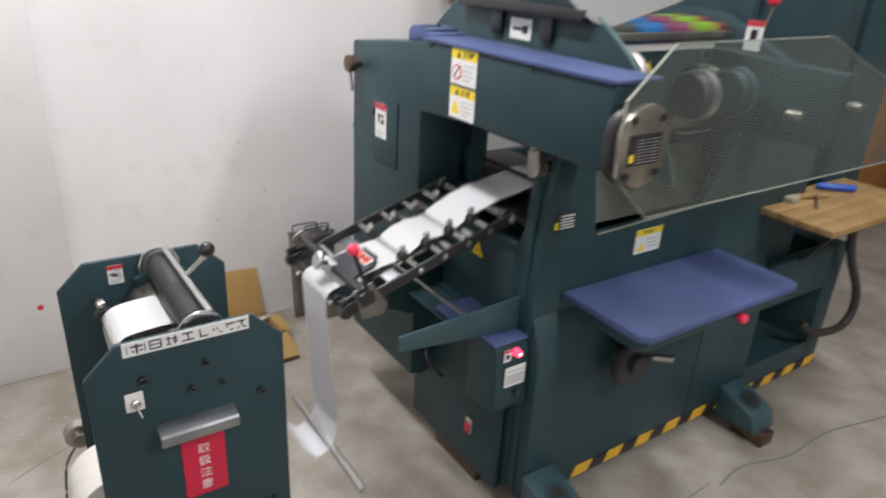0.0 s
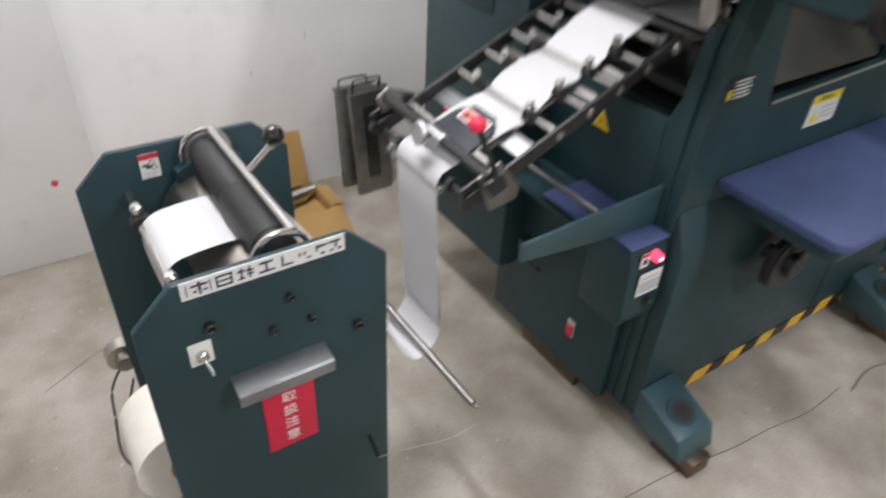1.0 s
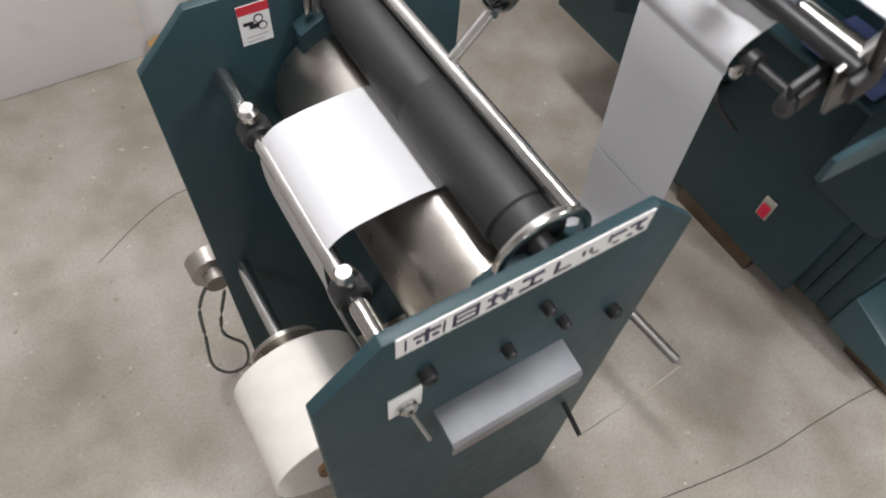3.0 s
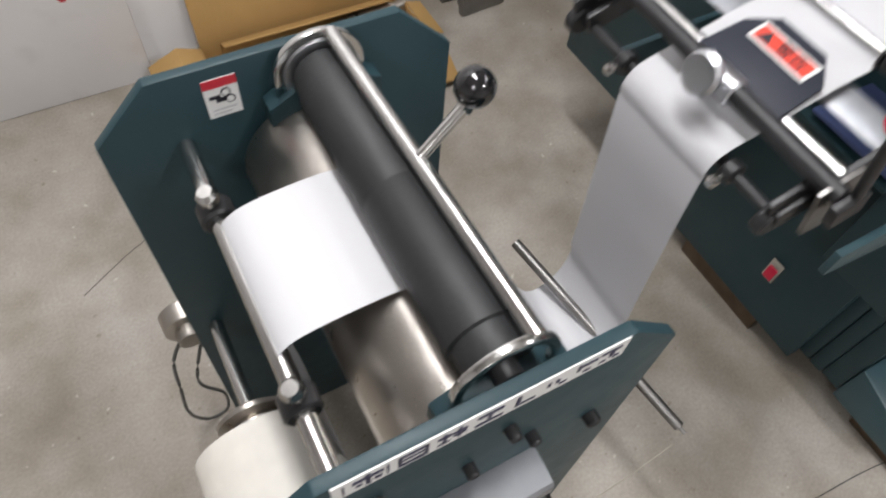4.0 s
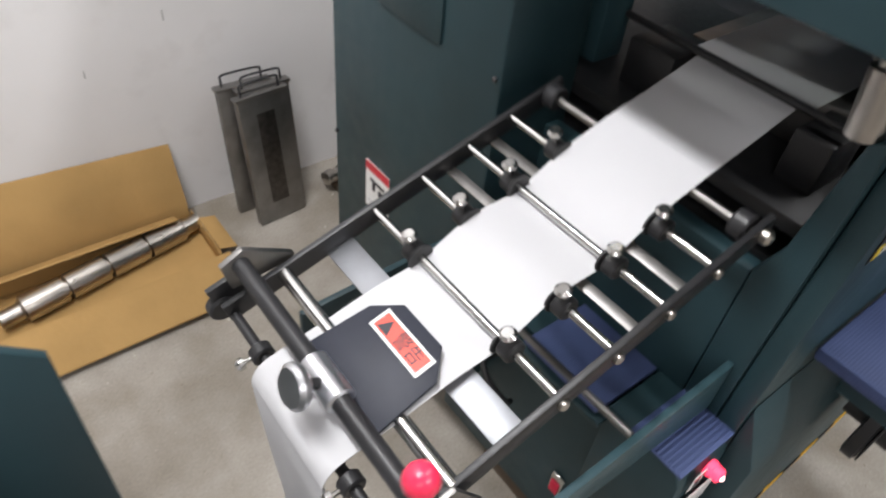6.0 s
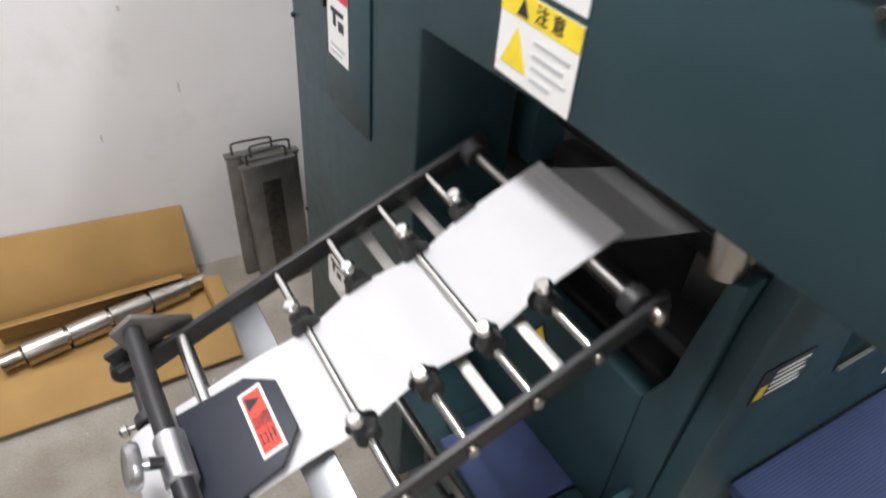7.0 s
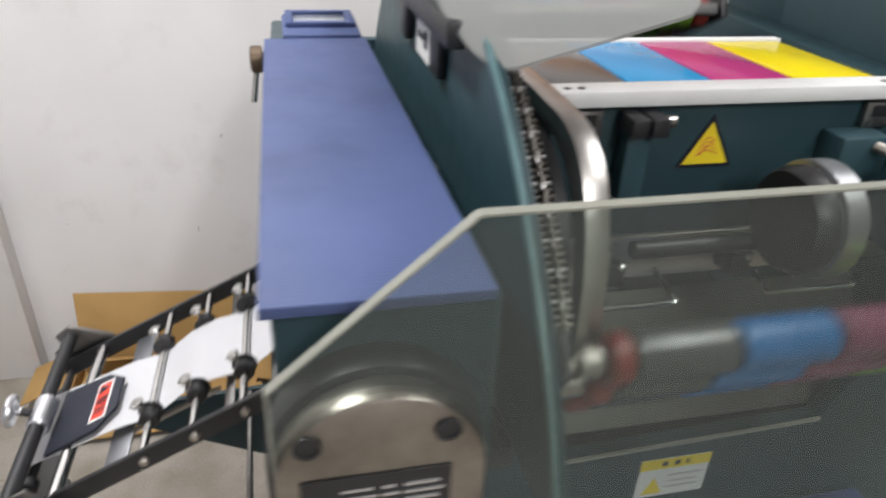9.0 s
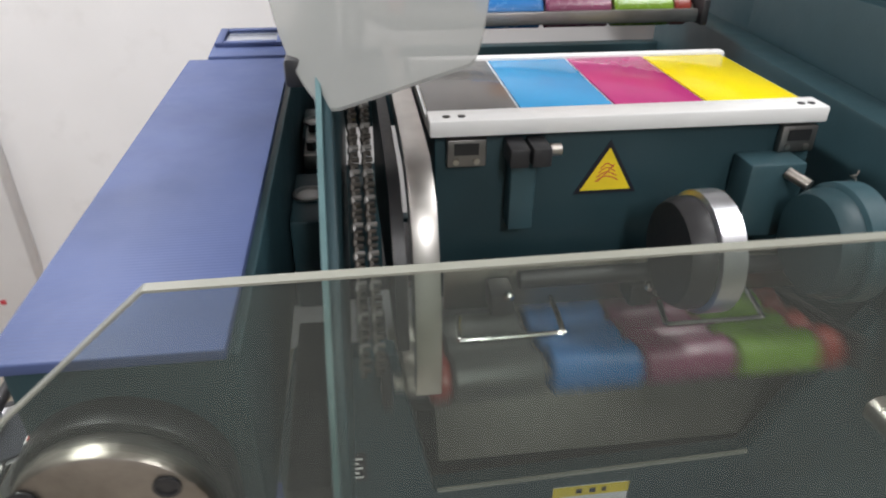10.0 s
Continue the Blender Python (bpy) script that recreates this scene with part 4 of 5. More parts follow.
    for y in (0.095, 0.425):
        part("end_wheel", rod((0.075, y - 0.008, -0.125), (0.075, y + 0.008, -0.125), 0.017), BLACK, r)
        part("end_arm", box(0.07, 0.13, y - 0.004, y + 0.004, -0.14, -0.09, 0.002), BLACK, r)
    # web on the ramp
    line = [(0.0555, -0.128), (0.059, -0.118), (0.068, -0.108), (0.08, -0.103), (0.10, -0.103), (0.15, -0.107)]
    pts = curve_line(line + [(0.22, -0.111), (0.28, -0.1190), (0.352, -0.1065), (0.424, -0.1190), (0.494, -0.1065), (0.556, -0.1045), (0.60, -0.105)], 7)
    part("paper_web", ribbon(pts, 0.168, 0.312, 0.001), PAPER, r, "white paper web running over the ramp")
    return r


# ---- unwinder ----
def unwinder():
    u = thing("unwinder", "dark teal paper unwinder with two side plates standing on the floor", "paper unwinder")
    outline = [(-0.945, 0.0), (-0.945, 0.792), (-0.886, 0.85), (-0.632, 0.85), (-0.57, 0.79), (-0.57, 0.0)]
    front = part("side_plate", prism(outline, "y", 0.030, 0.042, 0.0015), TEAL, u)
    back = part("side_plate", prism(outline, "y", 0.425, 0.437, 0.0015), TEAL, u)
    for z in (0.06, 0.30):
        part("cross_bar", rod((-0.64, 0.042, z), (-0.64, 0.425, z), 0.014), DARKSTEEL, u)
    # drum and rubber roller
    part("drum", lathe((-0.742, 0.05, 0.712), (-0.742, 0.417, 0.712), [(0, 0.06), (0.001, 0.076), (0.003, 0.078), (0.364, 0.078), (0.366, 0.076)], 56), STEEL, u, "bare ground steel drum")
    part("nip_roller", lathe((-0.727, 0.062, 0.823), (-0.727, 0.405, 0.823), [(0, 0.026), (0.002, 0.030), (0.025, 0.030), (0.027, 0.033), (0.17, 0.033), (0.172, 0.0322), (0.176, 0.0322), (0.178, 0.033), (0.316, 0.033), (0.318, 0.030), (0.341, 0.030), (0.343, 0.026)], 44), RUBBER, u, "dark rubber nip roller")
    part("tie_bar", rod((-0.706, 0.055, 0.862), (-0.712, 0.412, 0.862), 0.0075), CHROME, u)
    for y0, y1 in ((0.052, 0.060), (0.407, 0.415)):
        pts = arc(-0.727, 0.823, 0.047, -10, 190, 30) + arc(-0.727, 0.823, 0.038, 190, -10, 30)
        part("half_flange", prism(pts, "y", y0, y1, 0.0015), CHROME, u, "polished half-round flange")
        if y0 > 0.2:
            part("end_disc", lathe((-0.727, y0 - 0.001, 0.823), (-0.727, y0 + 0.004, 0.823), [(0, 0.0365), (0.003, 0.0375), (0.004, 0.0365)], 40), ALU, u)
        part("bearing_block", prism([(-0.785, 0.770), (-0.785, 0.80), (-0.75, 0.818), (-0.70, 0.818), (-0.665, 0.80), (-0.665, 0.770)], "y", y0 - 0.008, y1 + 0.008, 0.002), TEAL, u)
        part("axle_nut", rod((-0.727, y0 - 0.006, 0.823), (-0.727, y1 + 0.006, 0.823), 0.012), BLACK, u)
    lev = part("pressure_lever", rod((-0.708, 0.236, 0.865), (-0.660, 0.246, 0.898), 0.0055), CHROME, u)
    part("lever_ball", ball((-0.655, 0.246, 0.913), 0.0175, 28), BALL, lev, "glossy black ball knob")
    part("lever_nut", rod((-0.664, 0.246, 0.892), (-0.660, 0.246, 0.899), 0.008, 6), CHROME, lev)
    # edge guide shaft on the supply side
    part("guide_shaft", rod((-0.868, 0.042, 0.765), (-0.868, 0.425, 0.765), 0.009), CHROME, u)
    for y, ty in ((0.125, 0.123), (0.331, 0.329)):
        col = part("guide_collar", rod((-0.868, y - 0.012, 0.765), (-0.868, y + 0.012, 0.765), 0.017), BLACK, u)
        part("thumb_screw", lathe((-0.868, y, 0.778), (-0.872, y, 0.803), [(0, 0.004), (0.008, 0.004), (0.009, 0.0095), (0.018, 0.0105), (0.023, 0.007)], 20), CHROME, col)
    # supply spindle with flange
    part("spindle", rod((-0.915, 0.045, 0.42), (-0.915, 0.424, 0.42), 0.010), CHROME, u)
    part("core_flange", lathe((-0.915, 0.285, 0.42), (-0.915, 0.24, 0.42), [(0, 0.024), (0.006, 0.036), (0.012, 0.047), (0.018, 0.047), (0.022, 0.034), (0.032, 0.046), (0.042, 0.046)], 40), STEEL, u, "bright core flange")
    part("brake_hub", lathe((-0.955, 0.4375, 0.375), (-0.955, 0.50, 0.375), [(0, 0.018), (0.02, 0.018), (0.022, 0.032), (0.05, 0.034), (0.055, 0.028)], 30), STEEL, u)
    part("brake_cable", cable([(-0.965, 0.47, 0.345), (-0.995, 0.46, 0.30), (-1.008, 0.45, 0.22), (-1.02, 0.46, 0.10), (-1.0, 0.47, 0.02), (-0.965, 0.48, 0.006), (-0.955, 0.47, 0.10), (-0.98, 0.46, 0.20), (-0.95, 0.47, 0.30)], 0.003, None, 7, 6), CABLE, u)
    # front plate fittings
    strokes = [(0.03, 0.036, 0.2, 0.8), (0.165, 0.171, 0.2, 0.8)]
    glyphs = ((0.06, ((0, 1, 0.62, 0.72), (0.42, 0.58, 0.15, 0.85), (0.1, 0.3, 0.3, 0.4), (0.7, 0.95, 0.3, 0.4))), (0.20, ((0, 0.12, 0.18, 0.82), (0.88, 1, 0.18, 0.82), (0, 1, 0.18, 0.27), (0, 1, 0.46, 0.54), (0, 1, 0.73, 0.82))),
              (0.325, ((0, 0.45, 0.62, 0.7), (0, 0.45, 0.2, 0.28), (0.18, 0.3, 0.2, 0.82), (0.5, 1, 0.58, 0.66), (0.7, 0.82, 0.2, 0.85), (0.55, 1, 0.38, 0.45))), (0.45, ((0.05, 0.95, 0.70, 0.8), (0.44, 0.58, 0.25, 0.75), (0, 1, 0.2, 0.3))),
              (0.575, ((0.15, 0.28, 0.25, 0.8), (0.15, 0.9, 0.2, 0.3))), (0.69, ((0.1, 0.22, 0.45, 0.65), (0.42, 0.54, 0.45, 0.65), (0.6, 0.9, 0.22, 0.32))), (0.79, ((0.2, 0.32, 0.45, 0.8), (0.3, 0.95, 0.65, 0.75), (0.5, 0.8, 0.2, 0.3))), (0.89, ((0.05, 0.85, 0.68, 0.78), (0.45, 0.6, 0.38, 0.7), (0.1, 0.35, 0.2, 0.3), (0.65, 0.9, 0.2, 0.32))))
    for gx, bars in glyphs:
        strokes += [(gx + 0.095 * a, gx + 0.095 * b, c, d) for a, b, c, d in bars]
    sheet_label("sticker", front, face_front(-0.876, 0.0298, 0.8225), 0.236, 0.0295, [(*q, NAVYINK) for q in strokes], WHITE, "white sticker with dark blue strokes of print")
    part("pull_bracket", prism([(0.030, 0.657), (-0.006, 0.651), (-0.010, 0.647), (-0.010, 0.626), (-0.007, 0.626), (-0.007, 0.645), (0.030, 0.652)], "x", -0.836, -0.684, 0.0006), BRUSHED, front, "folded aluminium pull bracket")
    tag = part("red_tag", box(-0.796, -0.709, 0.0265, 0.0298, 0.450, 0.63, 0.001), REDTAG, front, "red handling tag with white characters")
    for i, ch in enumerate("取扱注意"):
        lettering(ch, tag, Matrix.Translation((-0.7525, 0.0262, 0.567 - 0.031 * i)) @ Matrix.Rotation(radians(90), 4, "X"), 0.026, WHITE)
    key = part("key_plate", box(-0.884, -0.851, 0.0275, 0.0298, 0.703, 0.744, 0.001), WHITE, front, "white plate with a key switch")
    part("key_switch", lathe((-0.867, 0.0275, 0.721), (-0.867, 0.012, 0.721), [(0, 0.009), (0.006, 0.009), (0.007, 0.0075), (0.009, 0.006)], 20), CHROME, key)
    part("key_toggle", rod((-0.867, 0.018, 0.721), (-0.862, -0.006, 0.707), 0.0022, 10), CHROME, key)
    for bx, bz, br_ in BOLTS:
        part("socket_bolt", lathe((bx, 0.030, bz), (bx, 0.018, bz), [(0, br_), (0.010, br_), (0.012, br_ * 0.8), (0.010, br_ * 0.5), (0.006, br_ * 0.45)], 16), BLACK, front)
    part("hook_pin", rod((-0.610, 0.030, 0.372), (-0.617, -0.019, 0.368), 0.0035), BLACK, front)
    lab = sheet_label("pinch_label", back, face_front(-0.838, 0.4248, 0.789), 0.033, 0.047, ((0, 1, 0.78, 1, REDINK), (0.12, 0.45, 0.5, 0.58, INK), (0.3, 0.6, 0.4, 0.5, INK), (0.15, 0.85, 0.18, 0.22, GREYINK), (0.15, 0.7, 0.08, 0.12, GREYINK)), label="white pinch hazard label with a red head")
    for dx, dy in ((0.62, 0.62), (0.72, 0.42)):
        rg = part("pictogram", lathe((0.033 * dx, 0.047 * dy, 0.0012), (0.033 * dx, 0.047 * dy, 0.003), [(0, 0.005), (0.0006, 0.005)], 18), INK, lab)
        part("pictogram", lathe((0.033 * dx, 0.047 * dy, 0.0019), (0.033 * dx, 0.047 * dy, 0.003), [(0, 0.0036), (0.0003, 0.0036)], 18), WHITE, lab)
    part("pad", box(-0.77, -0.745, 0.20, 0.30, 0.58, 0.60, 0.002), TEAL, u)
    return u


BOLTS = ((-0.849, 0.767, 0.008), (-0.763, 0.721, 0.006), (-0.731, 0.773, 0.006), (-0.701, 0.718, 0.006), (-0.625, 0.669, 0.008))


def supply_roll():
    r = thing("paper_roll", "cream paper supply roll on the unwinder spindle", "paper roll")
    part("paper", lathe((-0.915, 0.100, 0.42), (-0.915, 0.262, 0.42), [(0, 0.03), (0.0, 0.084), (0.001, 0.085), (0.135, 0.085), (0.136, 0.084), (0.136, 0.03)], 56), ROLLPAPER, r)
    part("core", lathe((-0.915, 0.094, 0.42), (-0.915, 0.263, 0.42), [(0, 0.022), (0, 0.032), (0.143, 0.032), (0.143, 0.022)], 36), CARDTUBE, r)
    web = curve_line([(-0.8295, 0.42), (-0.838, 0.50), (-0.856, 0.60), (-0.871, 0.69), (-0.875, 0.74), (-0.871, 0.769), (-0.858, 0.784), (-0.838, 0.791), (-0.80, 0.795), (-0.765, 0.7955), (-0.735, 0.7905), (-0.705, 0.782), (-0.68, 0.762), (-0.666, 0.735), (-0.657, 0.705)], 7)
    part("paper_web", ribbon(web, 0.166, 0.310, 0.0006), PAPER, r, "white paper web drawn off the roll")
    return r


def hanging_strip():
    """The web that hangs from the ramp's lower end; its top follows the ramp."""
    p = thing("hanging_web", "white paper web hanging down from the infeed ramp", "paper web", pose(-0.40, 0, 0.765))
    part("web", ribbon([(0.003, 0.004), (0.0, -0.008), (0.004, -0.08), (0.009, -0.16), (0.015, -0.25), (0.019, -0.33)], 0.168, 0.312, 0.0004), PAPER, p)
    return p


def web_bridge():
    """The web between the ramp's upper end and the press."""
    p = thing("infeed_web", "white paper web running from the ramp into the press", "paper web", pose(0.07, 0, 1.0))
    part("web", ribbon([(0.0, 0.0), (0.05, -0.001), (0.10, -0.001), (0.155, 0.0)], 0.168, 0.312, 0.0006), PAPER, p)
    return p


def paper_loop():
    """The slack loop between unwinder and ramp; it rises and sinks as the ramp draws paper."""
    p = thing("paper_loop", "slack loop of white paper hanging beside the unwinder", "paper web", pose(0, 0, LOOP_Z))
    line = curve_line([(-0.676, 0.415), (-0.660, 0.395), (-0.636, 0.362), (-0.60, 0.305), (-0.55, 0.212), (-0.50, 0.110), (-0.465, 0.035), (-0.43, 0.0), (-0.392, 0.022), (-0.3755, 0.07), (-0.3785, 0.13), (-0.385, 0.20), (-0.387, 0.225)], 8)
    part("web", ribbon(line, 0.1682, 0.3118, 0.0004), PAPER, p)
    return p


LOOP_Z = 0.365


def dancer_rod():
    d = thing("dancer_rod", "thin grey steel rod resting in the paper loop", "rod", pose(-0.405, 0.235, LOOP_Z + 0.004, 10, 0, 8))
    part("bar", rod((0, -0.225, 0.0105), (0, 0.155, 0.0105), 0.0085, 16), DARKSTEEL, d)
    part("end_pin", rod((0, -0.237, 0.0105), (0, -0.225, 0.0105), 0.003, 10), DARKSTEEL, d)
    return d


# ---- clutter by the wall ----
def cardboard_box():
    c = thing("cardboard_box", "opened long brown cardboard box lying on the floor by the wall", "box")
    x0, x1 = -0.711, -0.145
    part("bottom", prism([(1.21, 0.002), (1.21, 0.006), (1.42, 0.006), (1.42, 0.002)], "x", x0, x1, 0), CARD, c)
    back = prism([(1.42, 0.004), (1.424, 0.004), (1.440, 0.085), (1.490, 0.238), (1.486, 0.239), (1.436, 0.086)], "x", x0, x1, 0.0005)
    for v in back.verts:  # the lid stands higher at its far end
        if v.co.z > 0.2:
            v.co.z += 0.04 * (x1 - v.co.x) / (x1 - x0)
    part("back_panel", back, CARD, c)
    part("front_panel", prism([(1.21, 0.004), (1.206, 0.004), (1.20, 0.058), (1.204, 0.059)], "x", x0, x1, 0.0005), CARD, c)
    part("front_flap", prism([(1.202, 0.058), (1.203, 0.062), (1.14, 0.052), (1.075, 0.022), (1.073, 0.018), (1.138, 0.048)], "x", x0 - 0.01, x1 + 0.02, 0.0005), CARD, c)
    part("inner_fold", prism([(1.40, 0.008), (1.404, 0.008), (1.412, 0.062), (1.36, 0.09), (1.358, 0.087), (1.406, 0.06)], "x", x0 + 0.05, x1 - 0.05, 0.0005), CARD, c)
    for xa, sgn in ((x0, -1), (x1, 1)):
        part("end_panel", box(min(xa, xa + 0.003 * sgn), max(xa, xa + 0.003 * sgn), 1.212, 1.418, 0.004, 0.058, 0.0005), CARD, c)
    part("end_flap", prism([(x0 - 0.004, 0.058), (x0 - 0.004, 0.062), (x0 - 0.06, 0.085), (x0 - 0.14, 0.05), (x0 - 0.138, 0.047), (x0 - 0.06, 0.081)], "y", 1.225, 1.41, 0.0005), CARD, c)
    part("end_flap", prism([(x1 + 0.004, 0.058), (x1 + 0.004, 0.062), (x1 + 0.05, 0.05), (x1 + 0.05, 0.046)], "y", 1.225, 1.37, 0.0005), CARD, c)
    return c


def steel_shaft():
    a, b = Vector((-0.665, 1.285, 0.0412)), Vector((-0.130, 1.385, 0.0412))
    s = thing("steel_shaft", "stepped bright steel roller shaft lying in the cardboard box", "shaft")
    prof, r = [(0, 0.018), (0.002, 0.022), (0.05, 0.022), (0.05, 0.027)], 0.034
    for k in range(4):
        s0 = 0.055 + 0.108 * k
        prof += [(s0, 0.022), (s0 + 0.002, r), (s0 + 0.100, r), (s0 + 0.102, 0.022)]
    prof += [(0.49, 0.027), (0.49, 0.022), (0.535, 0.022), (0.537, 0.018)]
    part("turned_shaft", lathe(a, b, prof, 32), STEEL, s)
    return s


def steel_tray():
    """One leaning sheet steel tray with a wire handle."""
    t = thing("steel_tray", "dull sheet steel tray with wire handle leaning on wall", "tray", group="leaning steel trays")
    w, h = 0.147, 0.388
    part("tray_body", box(-w / 2, w / 2, -0.012, 0.012, 0, h, 0.004), DARKSTEEL, t)
    part("recessed_panel", box(-w * 0.18, w * 0.18, -0.0135, -0.0118, 0.06, h - 0.05, 0.0006), CHAINSTEEL, t)
    part("rim", box(-w / 2 - 0.004, w / 2 + 0.004, -0.015, 0.015, h - 0.006, h + 0.004, 0.002), DARKSTEEL, t)
    part("wire_handle", cable([(-0.055, 0, h), (-0.055, 0, h + 0.022), (-0.05, 0, h + 0.034), (0, 0, h + 0.036), (0.05, 0, h + 0.034), (0.055, 0, h + 0.022), (0.055, 0, h)], 0.0032, None, 8, 4), BLACK, t)
    return t


def trays():
    first = steel_tray()
    first.matrix_world = pose(0.088, 1.325, 0.002, -8, 0, 4)
    for x, y, rx, rz in ((0.105, 1.36, -7.5, 0), (0.062, 1.40, -6, -2)):
        copy_thing(first, pose(x, y, 0.002, rx, 0, rz))


def floor_parts():
    f = thing("machined_part", "greasy steel spindle assembly standing on the floor by the press", "machine part")
    part("spindle", lathe((0.25, 1.35, 0.052), (0.375, 1.38, 0.052), [(0, 0.018), (0.002, 0.022), (0.03, 0.022), (0.032, 0.014), (0.06, 0.014), (0.062, 0.02), (0.125, 0.02)], 24), STEEL, f)
    part("base_block", box(0.28, 0.36, 1.32, 1.41, 0.0, 0.031, 0.004), BRASS, f)


def side_table():
    t = thing("work_shelf", "worn wooden shelf board on a steel bracket beside the press", "shelf")
    for k in range(5):
        part("plank", box(1.065, 1.70, -0.245 + 0.062 * k, -0.1845 + 0.062 * k, 0.80, 0.822, 0.002), BOARD, t)
    part("bracket", box(1.30, 1.33, -0.18, -0.02, 0.77, 0.799, 0.002), TEAL, t)
    part("bracket_arm", rod((1.315, -0.17, 0.775), (1.315, -0.052, 0.60), 0.008), BLACK, t)
    h = thing("hammer", "small hammer with a pale wooden handle", "hammer")
    part("handle", rod((1.24, 0.01, 0.831), (1.38, -0.05, 0.831), 0.009), BOARD, h)
    part("head", box(1.19, 1.24, -0.03, 0.045, 0.8225, 0.842, 0.003), WAX, h)
    s = thing("screwdriver", "blue handled steel screwdriver on the shelf", "screwdriver")
    part("grip", lathe((1.44, 0.03, 0.836), (1.56, -0.08, 0.836), [(0, 0.008), (0.01, 0.013), (0.12, 0.013), (0.135, 0.009)], 16), mat("blue_plastic", (0.02, 0.09, 0.45), 0.3), s)
    part("blade", rod((1.36, -0.02, 0.834), (1.22, -0.10, 0.8265), 0.004), STEEL, s)
    k = thing("hose", "black corrugated hose hanging beside the press", "hose")
    part("tube", cable([(1.50, -0.10, 0.78), (1.56, -0.1, 0.6), (1.70, -0.1, 0.42), (1.73, -0.1, 0.31), (1.66, -0.1, 0.255), (1.5, -0.09, 0.27), (1.42, -0.062, 0.32)], 0.016, None, 10, 8), HOSE, k)
    c = thing("floor_cable", "thin grey cable lying across the floor", "cable")
    part("cord", cable([(0.76, -0.27, 0.004), (0.9, -0.25, 0.004), (1.1, -0.30, 0.004), (1.35, -0.30, 0.004), (1.7, -0.37, 0.004), (2.6, -0.5, 0.004)], 0.0028, None, 7, 8), FLOORCABLE, c)
    w = thing("string", "pale string from the dancer rod to the unwinder plate", "string")
    part("cord", cable([(-0.375, 0.002, 0.285), (-0.45, -0.005, 0.295), (-0.54, -0.012, 0.335), (-0.616, -0.019, 0.367)], 0.001, None, 6, 6), WAX, w)


def background():
    for label, x0, x1, y0, z0, z1 in (
            ("orange-brown wooden wall cupboard hung behind the press", 0.75, 1.35, 1.2, 1.38, 1.80),
            ("tall orange-brown wooden cupboard standing by the wall", 4.2, 5.1, 1.12, 0.0, 1.9)):
        o = thing("wooden_cupboard", label, "cupboard", group="wooden cupboards")
        part("carcass", box(x0, x1, y0, WALL_Y - 0.001, z0, z1, 0.004), WOOD, o)
        half = (x1 - x0) / 2
        for x in (x0 + 0.01, x0 + half + 0.005):
            door = part("door", box(x, x + half - 0.015, y0 - 0.016, y0 - 0.001, z0 + 0.05, z1 - 0.05, 0.003), WOOD, o)
            part("knob", ball((x + half * 0.5, y0 - 0.024, (z0 + z1) / 2), 0.01, 12), CHROME, door)


# ---- what moves ----
CYCLE, HIGH = 0.8602, 0.2887


# height of the loop above its middle through one round of the press
LOOP_WAY = ((0.0, -0.115), (0.06, -0.10), (0.20, -0.078), (0.31, -0.048), (0.41, -0.035), (0.55, -0.05), (0.66, -0.06), (0.735, -0.02), (0.82, -0.005), (0.90, -0.075), (1.0, -0.115))


def ramp_foot(tilt):
    """Where the ramp's own origin lies at a tilt: the ramp swings and slides a little."""
    d = tilt - radians(22.3)
    return RAMP_AT[0] + 0.075 * d, RAMP_AT[2] + 0.065 * d


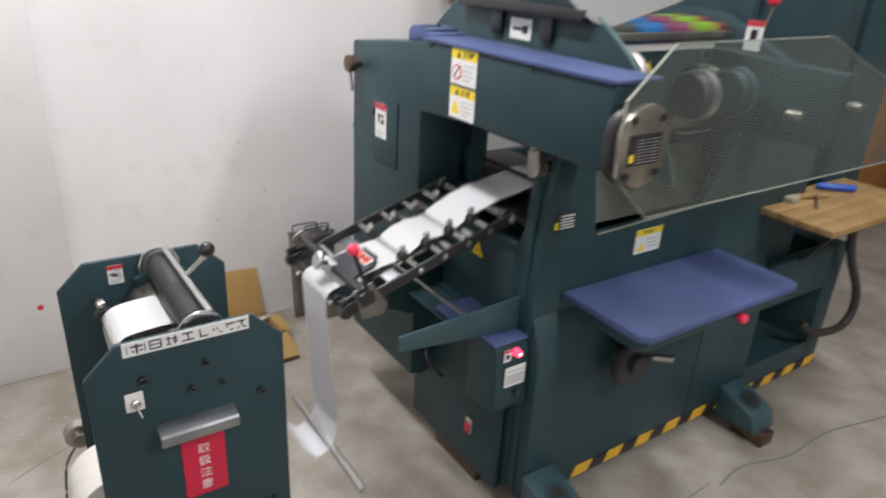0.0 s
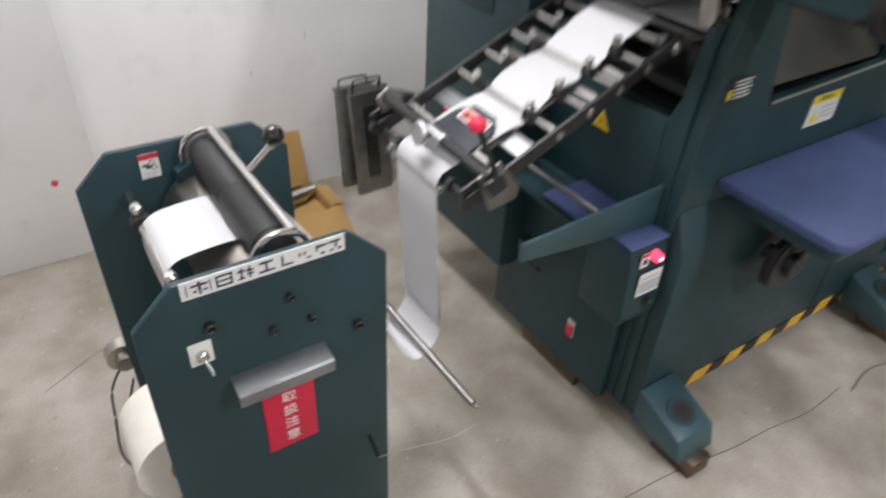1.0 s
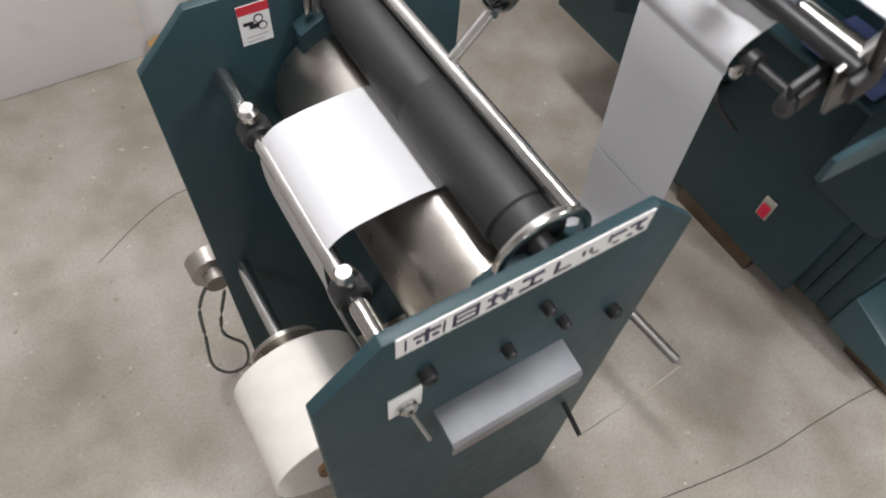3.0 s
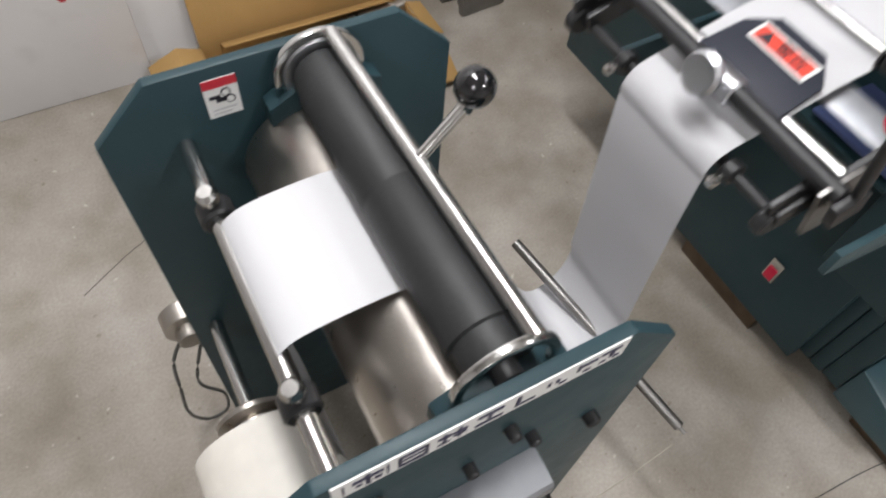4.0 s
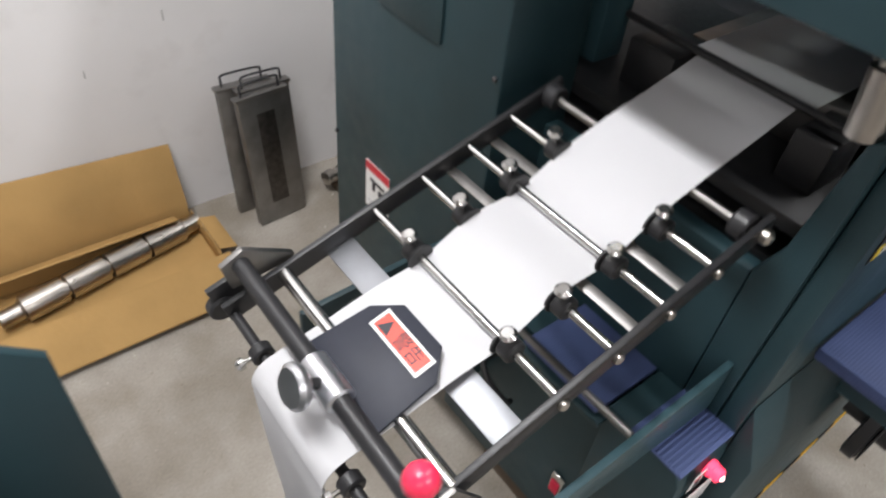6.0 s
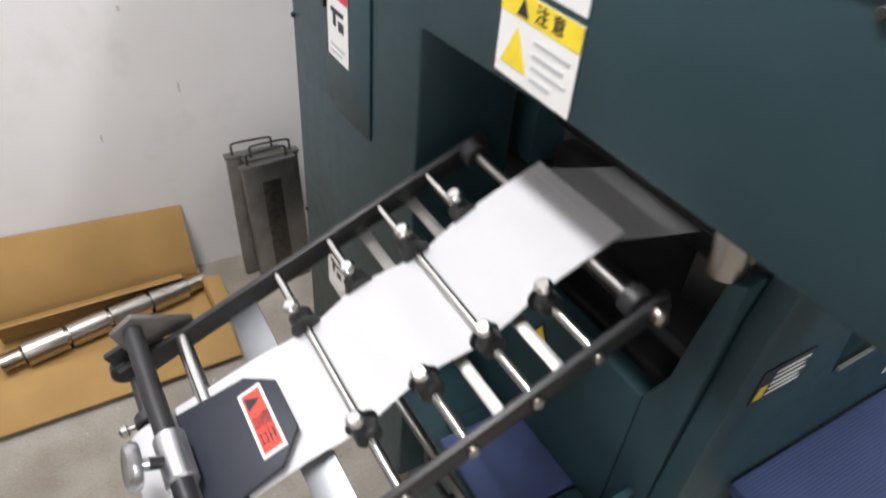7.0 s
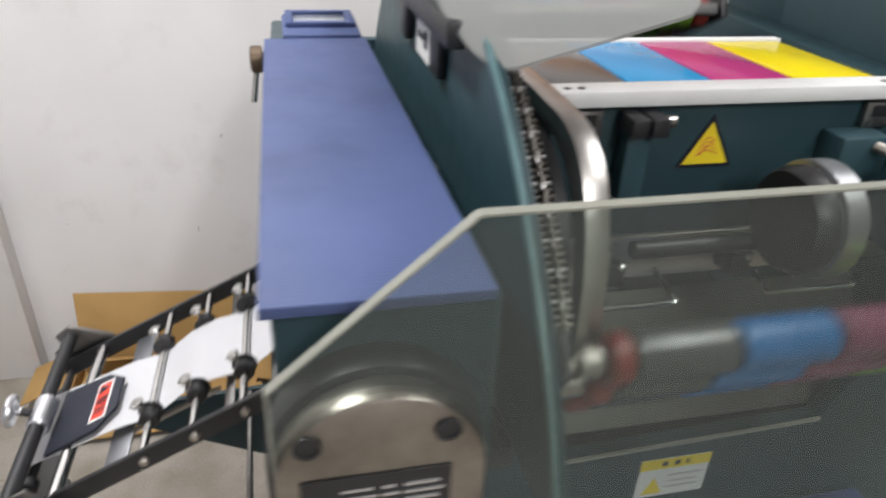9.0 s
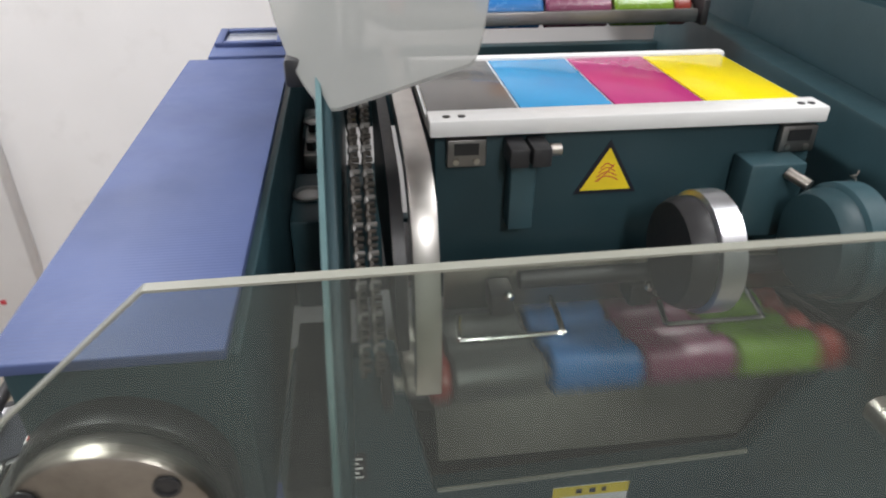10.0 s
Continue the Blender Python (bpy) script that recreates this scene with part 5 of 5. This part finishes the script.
def motions():
    times = [round(0.1 * k, 2) for k in range(101)]
    rows, strip_rows, loop_rows, rod_rows, wheel_rows, ink_rows, bridge_rows = [], [], [], [], [], [], []
    # ink roller banks: (seconds into the round, y, z); over the plates to the front, down, and back under the bed
    way = ((0.0, 0.55, 1.372, 0), (0.21, 0.50, 1.372, 0), (0.29, 0.40, 1.372, 0), (0.36, 0.20, 1.372, 0), (0.46, 0.085, 1.372, 5), (0.54, -0.05, 1.335, 30), (0.64, -0.105, 1.22, 75), (0.76, -0.115, 1.12, 105),
           (0.86, -0.07, 1.065, 140), (0.97, 0.070, 1.068, 170), (1.07, 0.15, 1.068, 180), (1.17, 0.24, 1.07, 180), (1.35, 0.44, 1.07, 180), (1.46, 0.56, 1.09, 210), (1.56, 0.62, 1.15, 260), (1.66, 0.62, 1.30, 320), (1.7204, 0.55, 1.372, 360))
    second_rows = []
    for t in times:
        a = 2 * math.pi * (t - HIGH) / CYCLE
        tilt = radians(21.42 + 6.69 * math.cos(a))
        rx, rz = ramp_foot(tilt)
        rows.append((t, pose(rx, 0, rz, 0, -math.degrees(tilt), 0)))
        s = (t - HIGH) / CYCLE % 1.0
        for (s0, z0), (s1, z1) in zip(LOOP_WAY, LOOP_WAY[1:]):
            if s0 <= s <= s1:
                dz = z0 + (z1 - z0) * (s - s0) / (s1 - s0)
                break
        tx = rx + 0.0555 * math.cos(tilt) + 0.128 * math.sin(tilt)
        tz = rz + 0.0555 * math.sin(tilt) - 0.128 * math.cos(tilt)
        strip_rows.append((t, pose(tx, 0, tz)))
        loop_rows.append((t, pose(tx + 0.4, 0, LOOP_Z + dz)))
        rod_rows.append((t, pose(-0.405, 0.235, LOOP_Z + 0.012 + dz, 9, 0, 4 + 8 * min(1.0, t / 3.5))))
        wheel_rows.append((t, pose(0.41, -0.11, 0.49, 0, math.degrees(-a) - 110, 0)))
        for k, out_rows in ((0, ink_rows), (1, second_rows)):
            s = (t - 9.04 + k * CYCLE) % (2 * CYCLE)
            for (s0, y0, z0, r0), (s1, y1, z1, r1) in zip(way, way[1:]):
                if s0 <= s <= s1:
                    f = (s - s0) / (s1 - s0)
                    out_rows.append((t, pose(0, y0 + (y1 - y0) * f, z0 + (z1 - z0) * f, r0 + (r1 - r0) * f)))
                    break
        # the slack web between ramp and cross bar
        ex = rx + 0.585 * math.cos(tilt) + 0.104 * math.sin(tilt)
        ez = rz + 0.585 * math.sin(tilt) - 0.104 * math.cos(tilt)
        bridge_rows.append((t, pose(ex, 0, ez, 0, math.degrees(math.atan2(ez - 0.966, 0.225 - ex)), 0)))
    walk(RAMP, rows)
    walk(STRIP, strip_rows)
    walk(LOOP, loop_rows)
    walk(DANCER, rod_rows)
    walk(WHEEL, wheel_rows)
    walk(CARRIAGE, ink_rows)
    walk(SECOND_CARRIAGE, second_rows)
    walk(BRIDGE, bridge_rows)


setting()
PRESS = press()
press_top(PRESS)
infeed(PRESS)
WHEEL = hand_wheel()
CARRIAGE = ink_carriage()
SECOND_CARRIAGE = ink_carriage()
BRIDGE = web_bridge()
RAMP = ramp_thing()
unwinder()
supply_roll()
STRIP = hanging_strip()
LOOP = paper_loop()
DANCER = dancer_rod()
cardboard_box()
steel_shaft()
trays()
floor_parts()
side_table()
background()
motions()
